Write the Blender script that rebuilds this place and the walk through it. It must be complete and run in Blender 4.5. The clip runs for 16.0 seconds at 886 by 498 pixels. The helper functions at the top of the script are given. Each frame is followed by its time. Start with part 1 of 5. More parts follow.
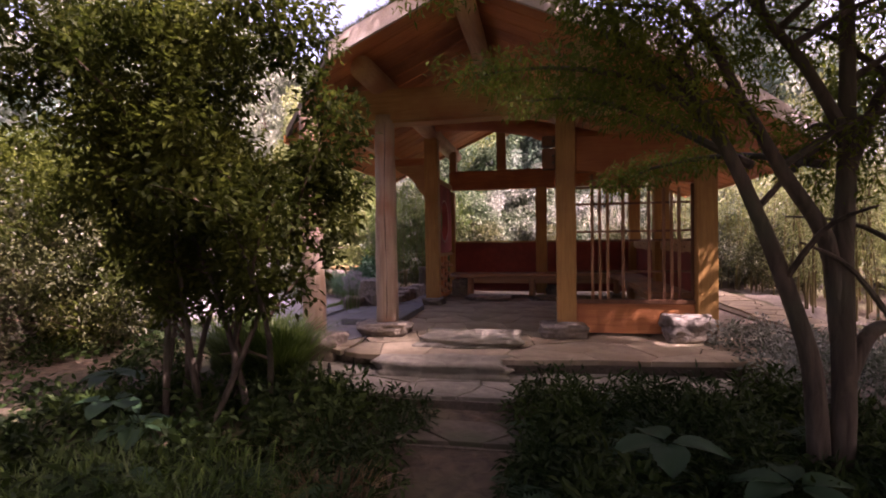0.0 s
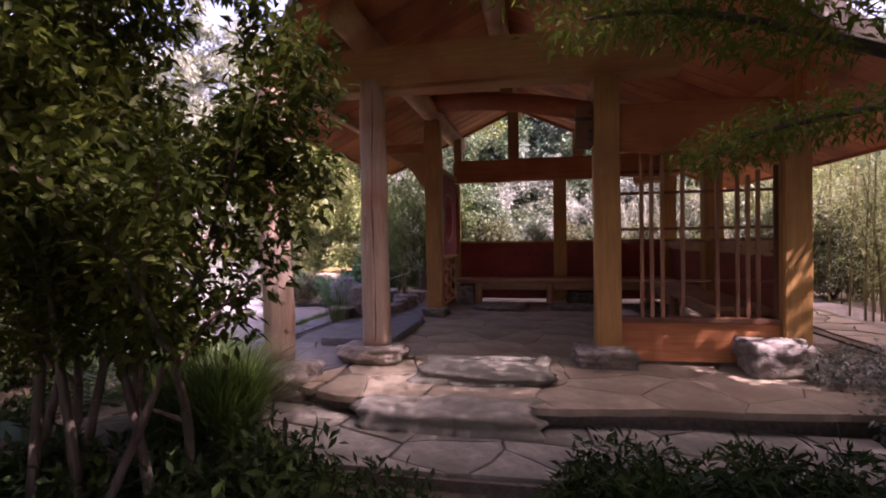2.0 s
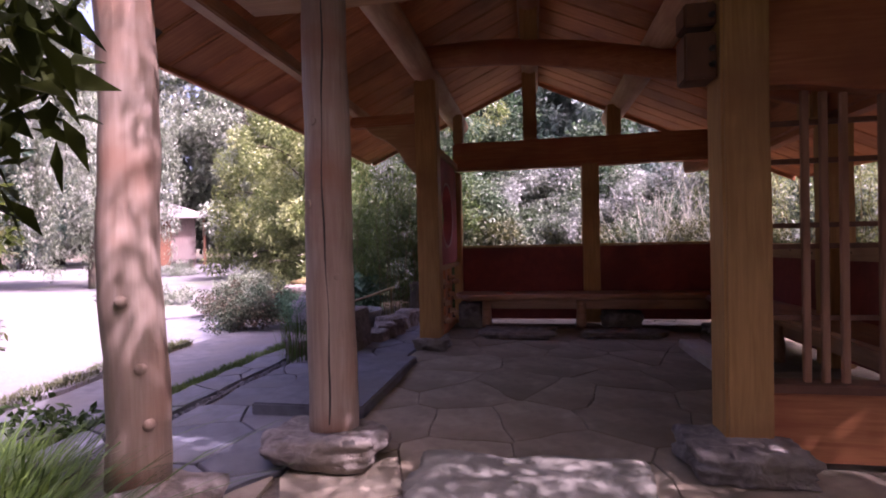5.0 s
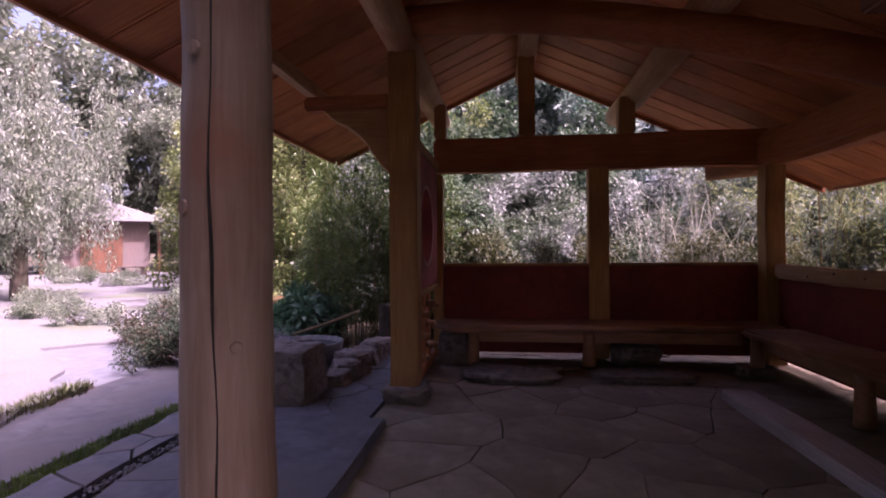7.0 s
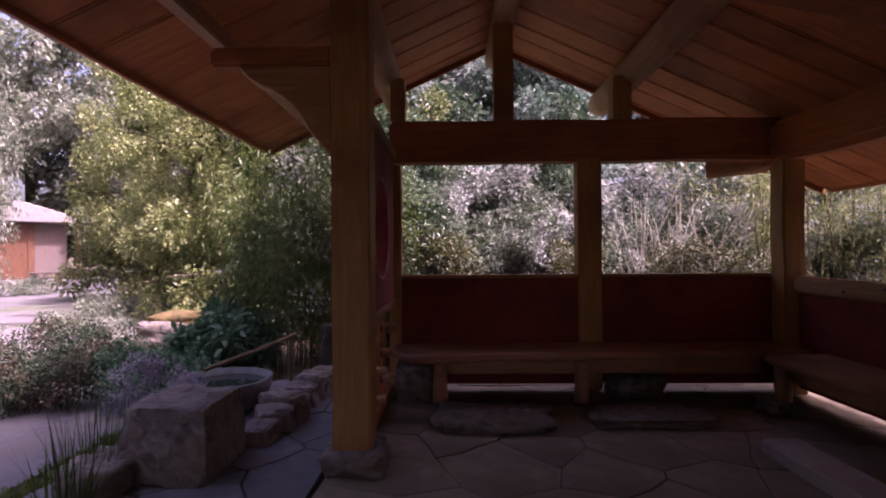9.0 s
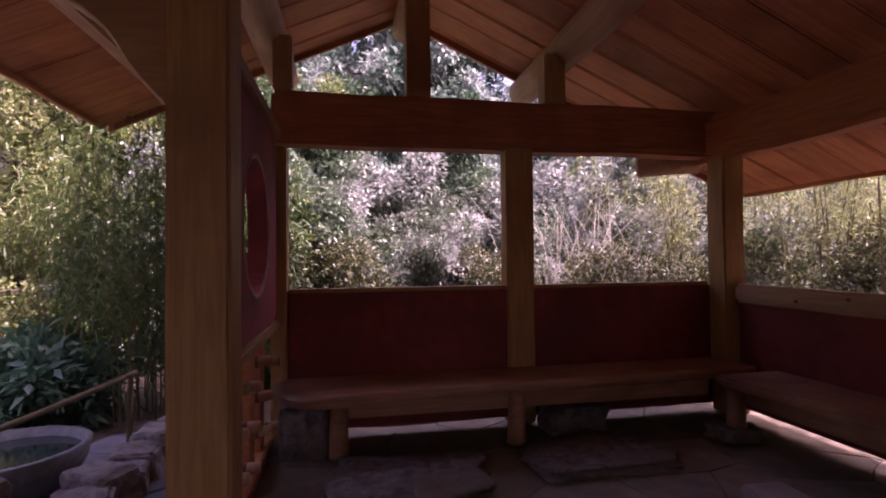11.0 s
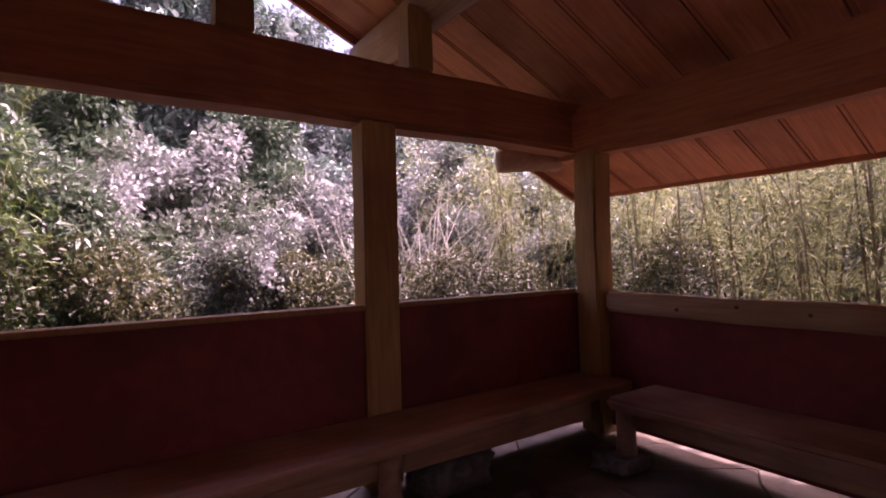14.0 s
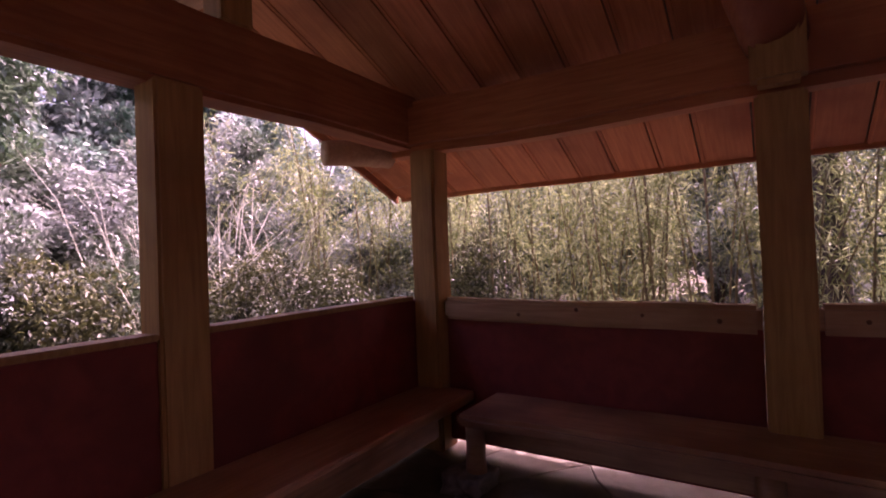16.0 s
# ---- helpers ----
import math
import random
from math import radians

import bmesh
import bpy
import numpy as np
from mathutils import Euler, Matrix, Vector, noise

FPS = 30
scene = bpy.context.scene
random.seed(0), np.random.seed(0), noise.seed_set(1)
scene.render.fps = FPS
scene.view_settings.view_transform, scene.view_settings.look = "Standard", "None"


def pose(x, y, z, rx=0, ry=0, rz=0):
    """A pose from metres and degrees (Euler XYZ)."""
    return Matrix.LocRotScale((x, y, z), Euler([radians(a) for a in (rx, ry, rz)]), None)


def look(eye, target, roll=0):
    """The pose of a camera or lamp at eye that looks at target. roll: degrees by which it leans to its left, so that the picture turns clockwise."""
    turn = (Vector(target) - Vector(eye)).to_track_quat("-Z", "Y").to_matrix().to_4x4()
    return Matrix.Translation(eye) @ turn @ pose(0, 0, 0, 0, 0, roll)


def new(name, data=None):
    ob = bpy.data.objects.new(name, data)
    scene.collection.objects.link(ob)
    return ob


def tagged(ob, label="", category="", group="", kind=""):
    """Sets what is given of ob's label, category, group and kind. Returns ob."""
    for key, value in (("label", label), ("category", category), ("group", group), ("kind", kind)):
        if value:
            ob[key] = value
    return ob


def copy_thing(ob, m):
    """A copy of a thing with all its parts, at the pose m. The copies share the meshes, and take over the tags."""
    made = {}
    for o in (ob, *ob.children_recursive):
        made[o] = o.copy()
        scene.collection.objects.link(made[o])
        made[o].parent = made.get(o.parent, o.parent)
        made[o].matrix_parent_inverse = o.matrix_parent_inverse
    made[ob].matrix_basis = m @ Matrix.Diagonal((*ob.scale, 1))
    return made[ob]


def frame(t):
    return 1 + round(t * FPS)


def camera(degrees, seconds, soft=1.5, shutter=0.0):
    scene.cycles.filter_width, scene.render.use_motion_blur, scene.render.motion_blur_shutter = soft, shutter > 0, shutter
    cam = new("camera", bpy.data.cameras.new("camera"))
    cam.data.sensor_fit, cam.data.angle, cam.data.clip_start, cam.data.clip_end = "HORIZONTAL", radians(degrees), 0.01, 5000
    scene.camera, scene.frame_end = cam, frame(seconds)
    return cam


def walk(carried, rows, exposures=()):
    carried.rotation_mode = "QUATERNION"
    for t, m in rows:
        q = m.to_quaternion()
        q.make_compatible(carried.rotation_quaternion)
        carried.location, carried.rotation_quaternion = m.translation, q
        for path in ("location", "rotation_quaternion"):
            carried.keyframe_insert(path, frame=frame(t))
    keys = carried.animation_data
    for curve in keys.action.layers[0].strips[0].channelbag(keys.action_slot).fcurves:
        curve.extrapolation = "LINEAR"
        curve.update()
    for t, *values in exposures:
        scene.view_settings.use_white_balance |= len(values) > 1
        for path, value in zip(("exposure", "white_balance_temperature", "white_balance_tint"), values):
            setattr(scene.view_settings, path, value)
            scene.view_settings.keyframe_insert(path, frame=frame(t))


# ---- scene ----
cam = camera(83.0, 16.0, soft=1.9)
PATH = [
    (0, (0.098, 0.545, 1.141), (-0.280, 2.509, 1.108), -0.80),
    (0.5, (0.010, 0.893, 1.140), (-0.380, 2.854, 1.106), -0.72),
    (1, (-0.050, 1.224, 1.135), (-0.442, 3.185, 1.101), -0.75),
    (1.5, (-0.104, 1.555, 1.143), (-0.493, 3.517, 1.105), -0.85),
    (2, (-0.176, 1.879, 1.153), (-0.564, 3.840, 1.117), -0.93),
    (2.5, (-0.248, 2.197, 1.152), (-0.638, 4.158, 1.117), -0.97),
    (3, (-0.307, 2.541, 1.140), (-0.696, 4.503, 1.105), -1.07),
    (3.5, (-0.355, 2.868, 1.134), (-0.745, 4.830, 1.099), -1.27),
    (4, (-0.435, 3.221, 1.132), (-0.827, 5.182, 1.097), -1.50),
    (6.5, (-0.898, 4.810, 1.266), (-1.162, 6.792, 1.267), -0.50),
    (7, (-0.943, 5.125, 1.272), (-1.184, 7.111, 1.278), -0.43),
    (7.5, (-0.990, 5.405, 1.283), (-1.218, 7.392, 1.296), -0.35),
    (8, (-1.083, 5.689, 1.281), (-1.283, 7.679, 1.304), -0.23),
    (8.5, (-1.156, 5.963, 1.287), (-1.293, 7.958, 1.318), -0.20),
    (9, (-1.161, 6.240, 1.323), (-1.201, 8.240, 1.341), -0.40),
    (11.5, (-1.238, 7.411, 1.311), (-0.760, 9.352, 1.371), -0.70),
    (12, (-1.260, 7.606, 1.310), (-0.674, 9.518, 1.376), -0.82),
    (12.5, (-1.261, 7.801, 1.314), (-0.573, 9.678, 1.386), -0.98),
    (13, (-1.270, 7.984, 1.321), (-0.448, 9.805, 1.398), -1.12),
    (13.5, (-1.260, 8.163, 1.339), (-0.289, 9.909, 1.409), -1.30),
    (14, (-1.220, 8.327, 1.369), (-0.111, 9.991, 1.414), -1.50),
    (14.5, (-1.168, 8.472, 1.386), (0.062, 10.048, 1.428), -1.67),
    (15, (-1.126, 8.591, 1.389), (0.235, 10.056, 1.431), -1.85),
    (15.5, (-1.108, 8.738, 1.396), (0.412, 10.038, 1.431), -2.05),
    (16, (-1.090, 8.866, 1.402), (0.587, 9.955, 1.429), -2.20),
]
walk(cam, [(t, look(eye, target, roll)) for t, eye, target, roll in PATH],
     exposures=[(0.0, 2.35, 7300, 54), (2.5, 2.3, 6450, 57), (4.0, 2.25, 6050, 58), (6.8, 1.8, 6150, 62), (7.5, 1.5, 6200, 61), (8.0, 1.2, 6200, 61), (8.6, 1.25, 6300, 62), (9.2, 1.75, 6350, 63), (12.0, 2.05, 6450, 76), (16.0, 2.15, 6500, 80)])

# ---- world and sun ----
SUN_EL, SUN_AZ = radians(57), radians(116)      # azimuth clockwise from +y
world = bpy.data.worlds.new("world")
scene.world = world
world.use_nodes = True
wn = world.node_tree.nodes
sky = wn.new("ShaderNodeTexSky")
sky.sky_type, sky.sun_disc = "NISHITA", False
sky.sun_elevation, sky.sun_rotation = SUN_EL, SUN_AZ
sky.dust_density, sky.air_density, sky.ozone_density = 9.0, 1.0, 0.3
wn["Background"].inputs["Strength"].default_value = 0.15
world.node_tree.links.new(sky.outputs["Color"], wn["Background"].inputs["Color"])
sun = new("sun", bpy.data.lights.new("sun", "SUN"))
sun.data.energy, sun.data.angle, sun.data.color = 3.7, radians(0.5), (1.0, 0.955, 0.91)
sun_way = Vector((math.sin(SUN_AZ) * math.cos(SUN_EL), math.cos(SUN_AZ) * math.cos(SUN_EL), math.sin(SUN_EL)))
sun.matrix_world = look(sun_way * 60, (0, 0, 0))


# ---- materials ----
def mat(name, c1, c2, scale=6.0, rough=0.7, bump=0.2, stretch=(1, 1, 1), c3=None, spots=1.2, vary=0.0,
        island=False, bump_dist=0.01, distort=0.6, spec=0.35):
    """Two-scale noise paint: fine grain between c1 and c2, large patches of c3, bump from the grain."""
    m = bpy.data.materials.new(name)
    m.use_nodes = True
    nt = m.node_tree
    N, L = nt.nodes, nt.links
    b = N["Principled BSDF"]
    co = N.new("ShaderNodeTexCoord")
    mp = N.new("ShaderNodeMapping")
    mp.inputs["Scale"].default_value = stretch
    L.new(co.outputs["Object"], mp.inputs["Vector"])
    n1 = N.new("ShaderNodeTexNoise")
    n1.inputs["Scale"].default_value, n1.inputs["Detail"].default_value = scale, 8
    n1.inputs["Distortion"].default_value = distort
    L.new(mp.outputs["Vector"], n1.inputs["Vector"])
    ramp = N.new("ShaderNodeValToRGB")
    ramp.color_ramp.elements[0].position, ramp.color_ramp.elements[1].position = 0.3, 0.7
    ramp.color_ramp.elements[0].color, ramp.color_ramp.elements[1].color = (*c1, 1), (*c2, 1)
    L.new(n1.outputs["Fac"], ramp.inputs["Fac"])
    col = ramp.outputs["Color"]
    if c3:
        n2 = N.new("ShaderNodeTexNoise")
        n2.inputs["Scale"].default_value, n2.inputs["Detail"].default_value = spots, 5
        L.new(co.outputs["Object"], n2.inputs["Vector"])
        r2 = N.new("ShaderNodeValToRGB")
        r2.color_ramp.elements[0].position, r2.color_ramp.elements[1].position = 0.48, 0.68
        L.new(n2.outputs["Fac"], r2.inputs["Fac"])
        mx = N.new("ShaderNodeMix")
        mx.data_type = "RGBA"
        L.new(r2.outputs["Color"], mx.inputs["Factor"])
        L.new(col, mx.inputs["A"])
        mx.inputs["B"].default_value = (*c3, 1)
        col = mx.outputs["Result"]
    if vary:
        if island:
            src = N.new("ShaderNodeNewGeometry").outputs["Random Per Island"]
        else:
            src = N.new("ShaderNodeObjectInfo").outputs["Random"]
        mr = N.new("ShaderNodeMapRange")
        mr.inputs["To Min"].default_value, mr.inputs["To Max"].default_value = 1 - vary, 1 + vary
        L.new(src, mr.inputs["Value"])
        hs = N.new("ShaderNodeHueSaturation")
        L.new(col, hs.inputs["Color"])
        L.new(mr.outputs["Result"], hs.inputs["Value"])
        col = hs.outputs["Color"]
    L.new(col, b.inputs["Base Color"])
    b.inputs["Roughness"].default_value = rough
    b.inputs["Specular IOR Level"].default_value = spec
    bp = N.new("ShaderNodeBump")
    bp.inputs["Strength"].default_value, bp.inputs["Distance"].default_value = bump, bump_dist
    L.new(n1.outputs["Fac"], bp.inputs["Height"])
    L.new(bp.outputs["Normal"], b.inputs["Normal"])
    return m


def leaf_mat(name, dark, light, through_light=0.35, rough=0.45, patches=1.6, spec=0.5, clumped=0.55):
    """Leaves: colour varies from leaf to leaf and from clump to clump, some light passes through."""
    m = bpy.data.materials.new(name)
    m.use_nodes = True
    nt = m.node_tree
    N, L = nt.nodes, nt.links
    b = N["Principled BSDF"]
    g = N.new("ShaderNodeNewGeometry")
    ramp = N.new("ShaderNodeValToRGB")
    ramp.color_ramp.elements[0].color, ramp.color_ramp.elements[1].color = (*dark, 1), (*light, 1)
    mid = ramp.color_ramp.elements.new(0.5)
    mid.color = (*[0.72 * d + 0.28 * p for d, p in zip(dark, light)], 1)
    co = N.new("ShaderNodeTexCoord")
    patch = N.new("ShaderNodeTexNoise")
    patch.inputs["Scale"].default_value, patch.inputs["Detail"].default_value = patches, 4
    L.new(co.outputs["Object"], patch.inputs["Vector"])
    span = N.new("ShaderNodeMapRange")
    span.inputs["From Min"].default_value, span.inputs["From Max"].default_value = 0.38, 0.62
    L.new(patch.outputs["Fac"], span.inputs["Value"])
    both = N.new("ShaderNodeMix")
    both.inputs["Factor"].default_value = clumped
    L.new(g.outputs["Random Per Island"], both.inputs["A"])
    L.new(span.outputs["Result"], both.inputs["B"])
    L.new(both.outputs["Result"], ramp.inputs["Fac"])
    L.new(ramp.outputs["Color"], b.inputs["Base Color"])
    b.inputs["Roughness"].default_value = rough
    b.inputs["Specular IOR Level"].default_value = spec
    tr = N.new("ShaderNodeBsdfTranslucent")
    L.new(ramp.outputs["Color"], tr.inputs["Color"])
    mx = N.new("ShaderNodeMixShader")
    mx.inputs["Fac"].default_value = through_light
    L.new(b.outputs["BSDF"], mx.inputs[1])
    L.new(tr.outputs["BSDF"], mx.inputs[2])
    L.new(mx.outputs["Shader"], N["Material Output"].inputs["Surface"])
    return m


UP, ALONG_X, ALONG_Y = (14, 14, 0.9), (0.9, 14, 14), (14, 0.9, 14)
M_POST = mat("pale_timber", (0.34, 0.18, 0.058), (0.48, 0.27, 0.09), 3, 0.6, 0.25, UP, (0.27, 0.125, 0.045), 1.3, 0.1, bump_dist=0.004)
M_LOG = mat("peeled_log", (0.27, 0.2, 0.15), (0.38, 0.3, 0.24), 3, 0.6, 0.35, UP, (0.27, 0.125, 0.07), 1.6, bump_dist=0.005)
M_BEAMX = mat("red_beam_x", (0.33, 0.11, 0.04), (0.48, 0.19, 0.07), 3, 0.6, 0.25, ALONG_X, (0.28, 0.085, 0.035), 1.2, bump_dist=0.004)
M_PALEX = mat("pale_beam_x", (0.34, 0.185, 0.07), (0.48, 0.28, 0.12), 3, 0.6, 0.25, ALONG_X, (0.3, 0.12, 0.05), 1.2, bump_dist=0.004)
M_BEAMY = mat("red_beam_y", (0.42, 0.145, 0.048), (0.58, 0.235, 0.082), 3, 0.6, 0.25, ALONG_Y, (0.33, 0.105, 0.04), 1.2, bump_dist=0.004)
M_PALEY = mat("pale_log_y", (0.42, 0.245, 0.125), (0.56, 0.36, 0.2), 3, 0.6, 0.25, ALONG_Y, (0.36, 0.17, 0.08), 1.4, bump_dist=0.004)
M_BOARD = mat("ceiling_board", (0.47, 0.165, 0.058), (0.63, 0.26, 0.095), 3, 0.6, 0.2, (0.9, 14, 0.9), (0.34, 0.11, 0.042), 1.6, 0.16, island=True, bump_dist=0.003)
M_PANEL = mat("red_panel", (0.2, 0.036, 0.026), (0.28, 0.052, 0.036), 9, 0.65, 0.12, (1, 1, 1), (0.16, 0.03, 0.022), 1.5, bump_dist=0.004)
M_PLASTER = mat("red_plaster", (0.26, 0.045, 0.035), (0.34, 0.07, 0.05), 12, 0.8, 0.2, (1, 1, 1), (0.2, 0.035, 0.03), 2.0, bump_dist=0.004)
M_BENCH = mat("bench_slab", (0.34, 0.17, 0.085), (0.48, 0.265, 0.145), 3, 0.42, 0.2, ALONG_X, (0.2, 0.09, 0.045), 1.4, bump_dist=0.004, spec=0.5)
M_BENCHY = mat("bench_slab_y", (0.36, 0.185, 0.095), (0.52, 0.295, 0.155), 3, 0.42, 0.2, ALONG_Y, (0.2, 0.085, 0.045), 1.4, bump_dist=0.004, spec=0.5)
M_DARKWOOD = mat("dark_lattice", (0.1, 0.045, 0.025), (0.17, 0.075, 0.04), 4, 0.6, 0.2, (3, 3, 1), bump_dist=0.003)
M_LATTICE = mat("brown_lattice", (0.22, 0.11, 0.06), (0.34, 0.18, 0.1), 4, 0.6, 0.2, (6, 6, 0.8), (0.15, 0.07, 0.04), 2.0, 0.15, bump_dist=0.003)
M_FLAG = mat("flagstone", (0.195, 0.16, 0.112), (0.305, 0.258, 0.188), 7, 0.75, 0.35, (1, 1, 1), (0.17, 0.13, 0.085), 1.1, 0.12, bump_dist=0.01)
# lowest step: darker than the other stones, with greenish patches
M_STEP = mat("dark_step_stone", (0.06, 0.05, 0.036), (0.12, 0.1, 0.075), 9, 0.85, 0.7, (1, 1, 1), (0.05, 0.058, 0.028), 1.6, 0.15, bump_dist=0.02)
M_TIER = mat("grey_tier_stone", (0.13, 0.122, 0.1), (0.25, 0.235, 0.195), 9, 0.8, 0.8, (1, 1, 1), (0.1, 0.096, 0.07), 1.6, 0.15, bump_dist=0.018)
M_FLAGBLUE = mat("bluestone", (0.1, 0.105, 0.12), (0.17, 0.175, 0.2), 7, 0.75, 0.45, (1, 1, 1), (0.14, 0.137, 0.14), 1.3, 0.15, bump_dist=0.012)
M_ROCK = mat("rough_rock", (0.1, 0.085, 0.075), (0.28, 0.25, 0.225), 13, 0.88, 1.0, (1, 1, 1), (0.18, 0.15, 0.11), 2.5, bump_dist=0.03)
M_MORTAR = mat("joint_sand", (0.07, 0.058, 0.043), (0.13, 0.108, 0.082), 30, 0.95, 0.4)
M_SOIL = mat("garden_soil", (0.035, 0.026, 0.018), (0.1, 0.075, 0.05), 9, 0.95, 0.8, (1, 1, 1), (0.06, 0.07, 0.03), 0.6, bump_dist=0.05)
M_GRAVEL = mat("pale_gravel", (0.12, 0.115, 0.12), (0.18, 0.172, 0.18), 40, 0.95, 0.6, (1, 1, 1), (0.1, 0.12, 0.07), 0.5)
M_PEBBLE = mat("dark_pebble", (0.05, 0.05, 0.055), (0.14, 0.14, 0.15), 20, 0.6, 0.3, vary=0.3, island=True)
M_BARK = mat("grey_bark", (0.035, 0.028, 0.02), (0.1, 0.08, 0.06), 6, 0.9, 0.9, (3, 3, 0.6), (0.06, 0.065, 0.04), 2.0, bump_dist=0.02)
M_TWIG = mat("dark_twig", (0.05, 0.035, 0.025), (0.13, 0.09, 0.06), 9, 0.9, 0.5, (3, 3, 0.6))
M_KNOT = mat("knot_wood", (0.12, 0.055, 0.03), (0.22, 0.1, 0.05), 30, 0.6, 0.2)
M_CULM = mat("bamboo_culm", (0.07, 0.06, 0.025), (0.18, 0.15, 0.06), 5, 0.45, 0.2, (2, 2, 0.5), (0.12, 0.09, 0.04), 1.5)
M_SHINGLE = mat("mossy_shingle", (0.1, 0.075, 0.055), (0.2, 0.16, 0.12), 14, 0.95, 0.8, (1, 1, 1), (0.08, 0.1, 0.03), 1.2, bump_dist=0.03)
M_BARGE = mat("weathered_board", (0.42, 0.38, 0.36), (0.58, 0.53, 0.5), 4, 0.7, 0.3, (14, 0.9, 14), (0.34, 0.27, 0.23), 1.2)
M_MOSS = mat("moss", (0.08, 0.07, 0.025), (0.17, 0.115, 0.045), 14, 0.95, 0.9, (1, 1, 1), (0.19, 0.1, 0.045), 2.0, bump_dist=0.03)
M_HUT = mat("hut_boards", (0.12, 0.085, 0.075), (0.19, 0.14, 0.125), 5, 0.8, 0.3, (6, 6, 0.6), (0.15, 0.12, 0.11), 1.0)
M_LITTER = mat("pale_litter", (0.12, 0.1, 0.085), (0.26, 0.225, 0.2), 22, 0.95, 0.8, (1, 1, 1), (0.14, 0.12, 0.09), 1.4, bump_dist=0.03)
M_HUTROOF = mat("hut_roof", (0.2, 0.19, 0.19), (0.3, 0.28, 0.28), 8, 0.8, 0.4, (1, 1, 1), (0.26, 0.24, 0.22), 1.0)
M_IRON = mat("black_iron", (0.015, 0.015, 0.015), (0.04, 0.035, 0.03), 20, 0.5, 0.2)
M_BOWL = mat("stone_bowl", (0.11, 0.115, 0.115), (0.2, 0.21, 0.205), 16, 0.6, 0.3)
L_SHRUB = leaf_mat("dark_green_leaf", (0.026, 0.042, 0.006), (0.095, 0.115, 0.02), 0.5, 0.6, spec=0.15)
L_MAPLE = leaf_mat("maple_leaf", (0.05, 0.085, 0.01), (0.19, 0.23, 0.03), 0.5, 0.6, spec=0.2)
# hedge and tree leaves: overexposed sun highlights painted in as grey-white clumps
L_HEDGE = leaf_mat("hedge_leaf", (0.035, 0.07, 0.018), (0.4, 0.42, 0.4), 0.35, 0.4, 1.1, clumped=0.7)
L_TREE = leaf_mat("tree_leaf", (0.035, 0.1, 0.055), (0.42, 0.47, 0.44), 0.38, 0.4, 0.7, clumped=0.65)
L_GREEN = leaf_mat("mid_green_leaf", (0.02, 0.055, 0.02), (0.17, 0.23, 0.14), 0.35, 0.4)
L_GOLD = leaf_mat("yellow_green_leaf", (0.09, 0.13, 0.03), (0.36, 0.39, 0.17), 0.4, 0.35)
L_BAMBOO = leaf_mat("bamboo_leaf", (0.09, 0.12, 0.022), (0.45, 0.5, 0.24), 0.5, clumped=0.3)
L_DARKBAMBOO = leaf_mat("dark_bamboo_leaf", (0.04, 0.085, 0.015), (0.2, 0.28, 0.08), 0.4)
L_GRASS = leaf_mat("grass_blade", (0.03, 0.075, 0.008), (0.14, 0.22, 0.04), 0.35)
L_BLUEGREEN = leaf_mat("blue_green_leaf", (0.04, 0.12, 0.065), (0.14, 0.28, 0.17), 0.35)
L_LOW = leaf_mat("low_plant_leaf", (0.01, 0.028, 0.006), (0.05, 0.085, 0.018), 0.3, 0.6, spec=0.2)
L_FERN = leaf_mat("fern_leaf", (0.016, 0.05, 0.022), (0.048, 0.105, 0.05), 0.3, 0.6, spec=0.2)
L_OLIVE = leaf_mat("olive_leaf", (0.025, 0.035, 0.01), (0.12, 0.125, 0.04), 0.3)
# strong sunlight on the far leaves is put into this pale colour
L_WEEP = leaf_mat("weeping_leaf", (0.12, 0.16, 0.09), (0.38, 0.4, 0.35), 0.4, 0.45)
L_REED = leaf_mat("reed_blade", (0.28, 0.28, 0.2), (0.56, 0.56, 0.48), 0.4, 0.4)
L_RED = leaf_mat("reddish_leaf", (0.02, 0.055, 0.03), (0.12, 0.075, 0.05), 0.3, 0.5, 3.0, spec=0.25)
L_FLOWER = leaf_mat("lavender_flower", (0.24, 0.23, 0.27), (0.48, 0.45, 0.53), 0.3)
L_DRY = leaf_mat("dry_leaf", (0.1, 0.06, 0.03), (0.3, 0.2, 0.1), 0.2)


# ---- mesh tools ----
def fast_mesh(name, verts, faces_n, k):
    """A mesh from an array of corners (n*k, 3): n faces of k corners each, none shared, then joined where given."""
    me = bpy.data.meshes.new(name)
    nv = len(verts)
    me.vertices.add(nv)
    me.vertices.foreach_set("co", np.ascontiguousarray(verts, dtype=np.float32).ravel())
    idx = np.ascontiguousarray(faces_n, dtype=np.int32)
    me.loops.add(idx.size)
    me.loops.foreach_set("vertex_index", idx.ravel())
    me.polygons.add(len(idx))
    me.polygons.foreach_set("loop_start", np.arange(0, idx.size, k, dtype=np.int32))
    me.update(calc_edges=True)
    return me


def finish(bm, name, material, smooth=False):
    me = bpy.data.meshes.new(name)
    bm.normal_update()
    bm.to_mesh(me)
    bm.free()
    me.materials.append(material)
    if smooth:
        me.polygons.foreach_set("use_smooth", [True] * len(me.polygons))
    return me


def part(name, bm, material, parent, label="", smooth=False):
    ob = new(name, finish(bm, name, material, smooth))
    if parent:
        ob.parent = parent
    if label:
        ob["label"] = label
    return ob


def thing(name, label, category, at=(0, 0, 0), group="", kind=""):
    ob = new(name)
    ob.location = at
    return tagged(ob, label, category, group, kind)


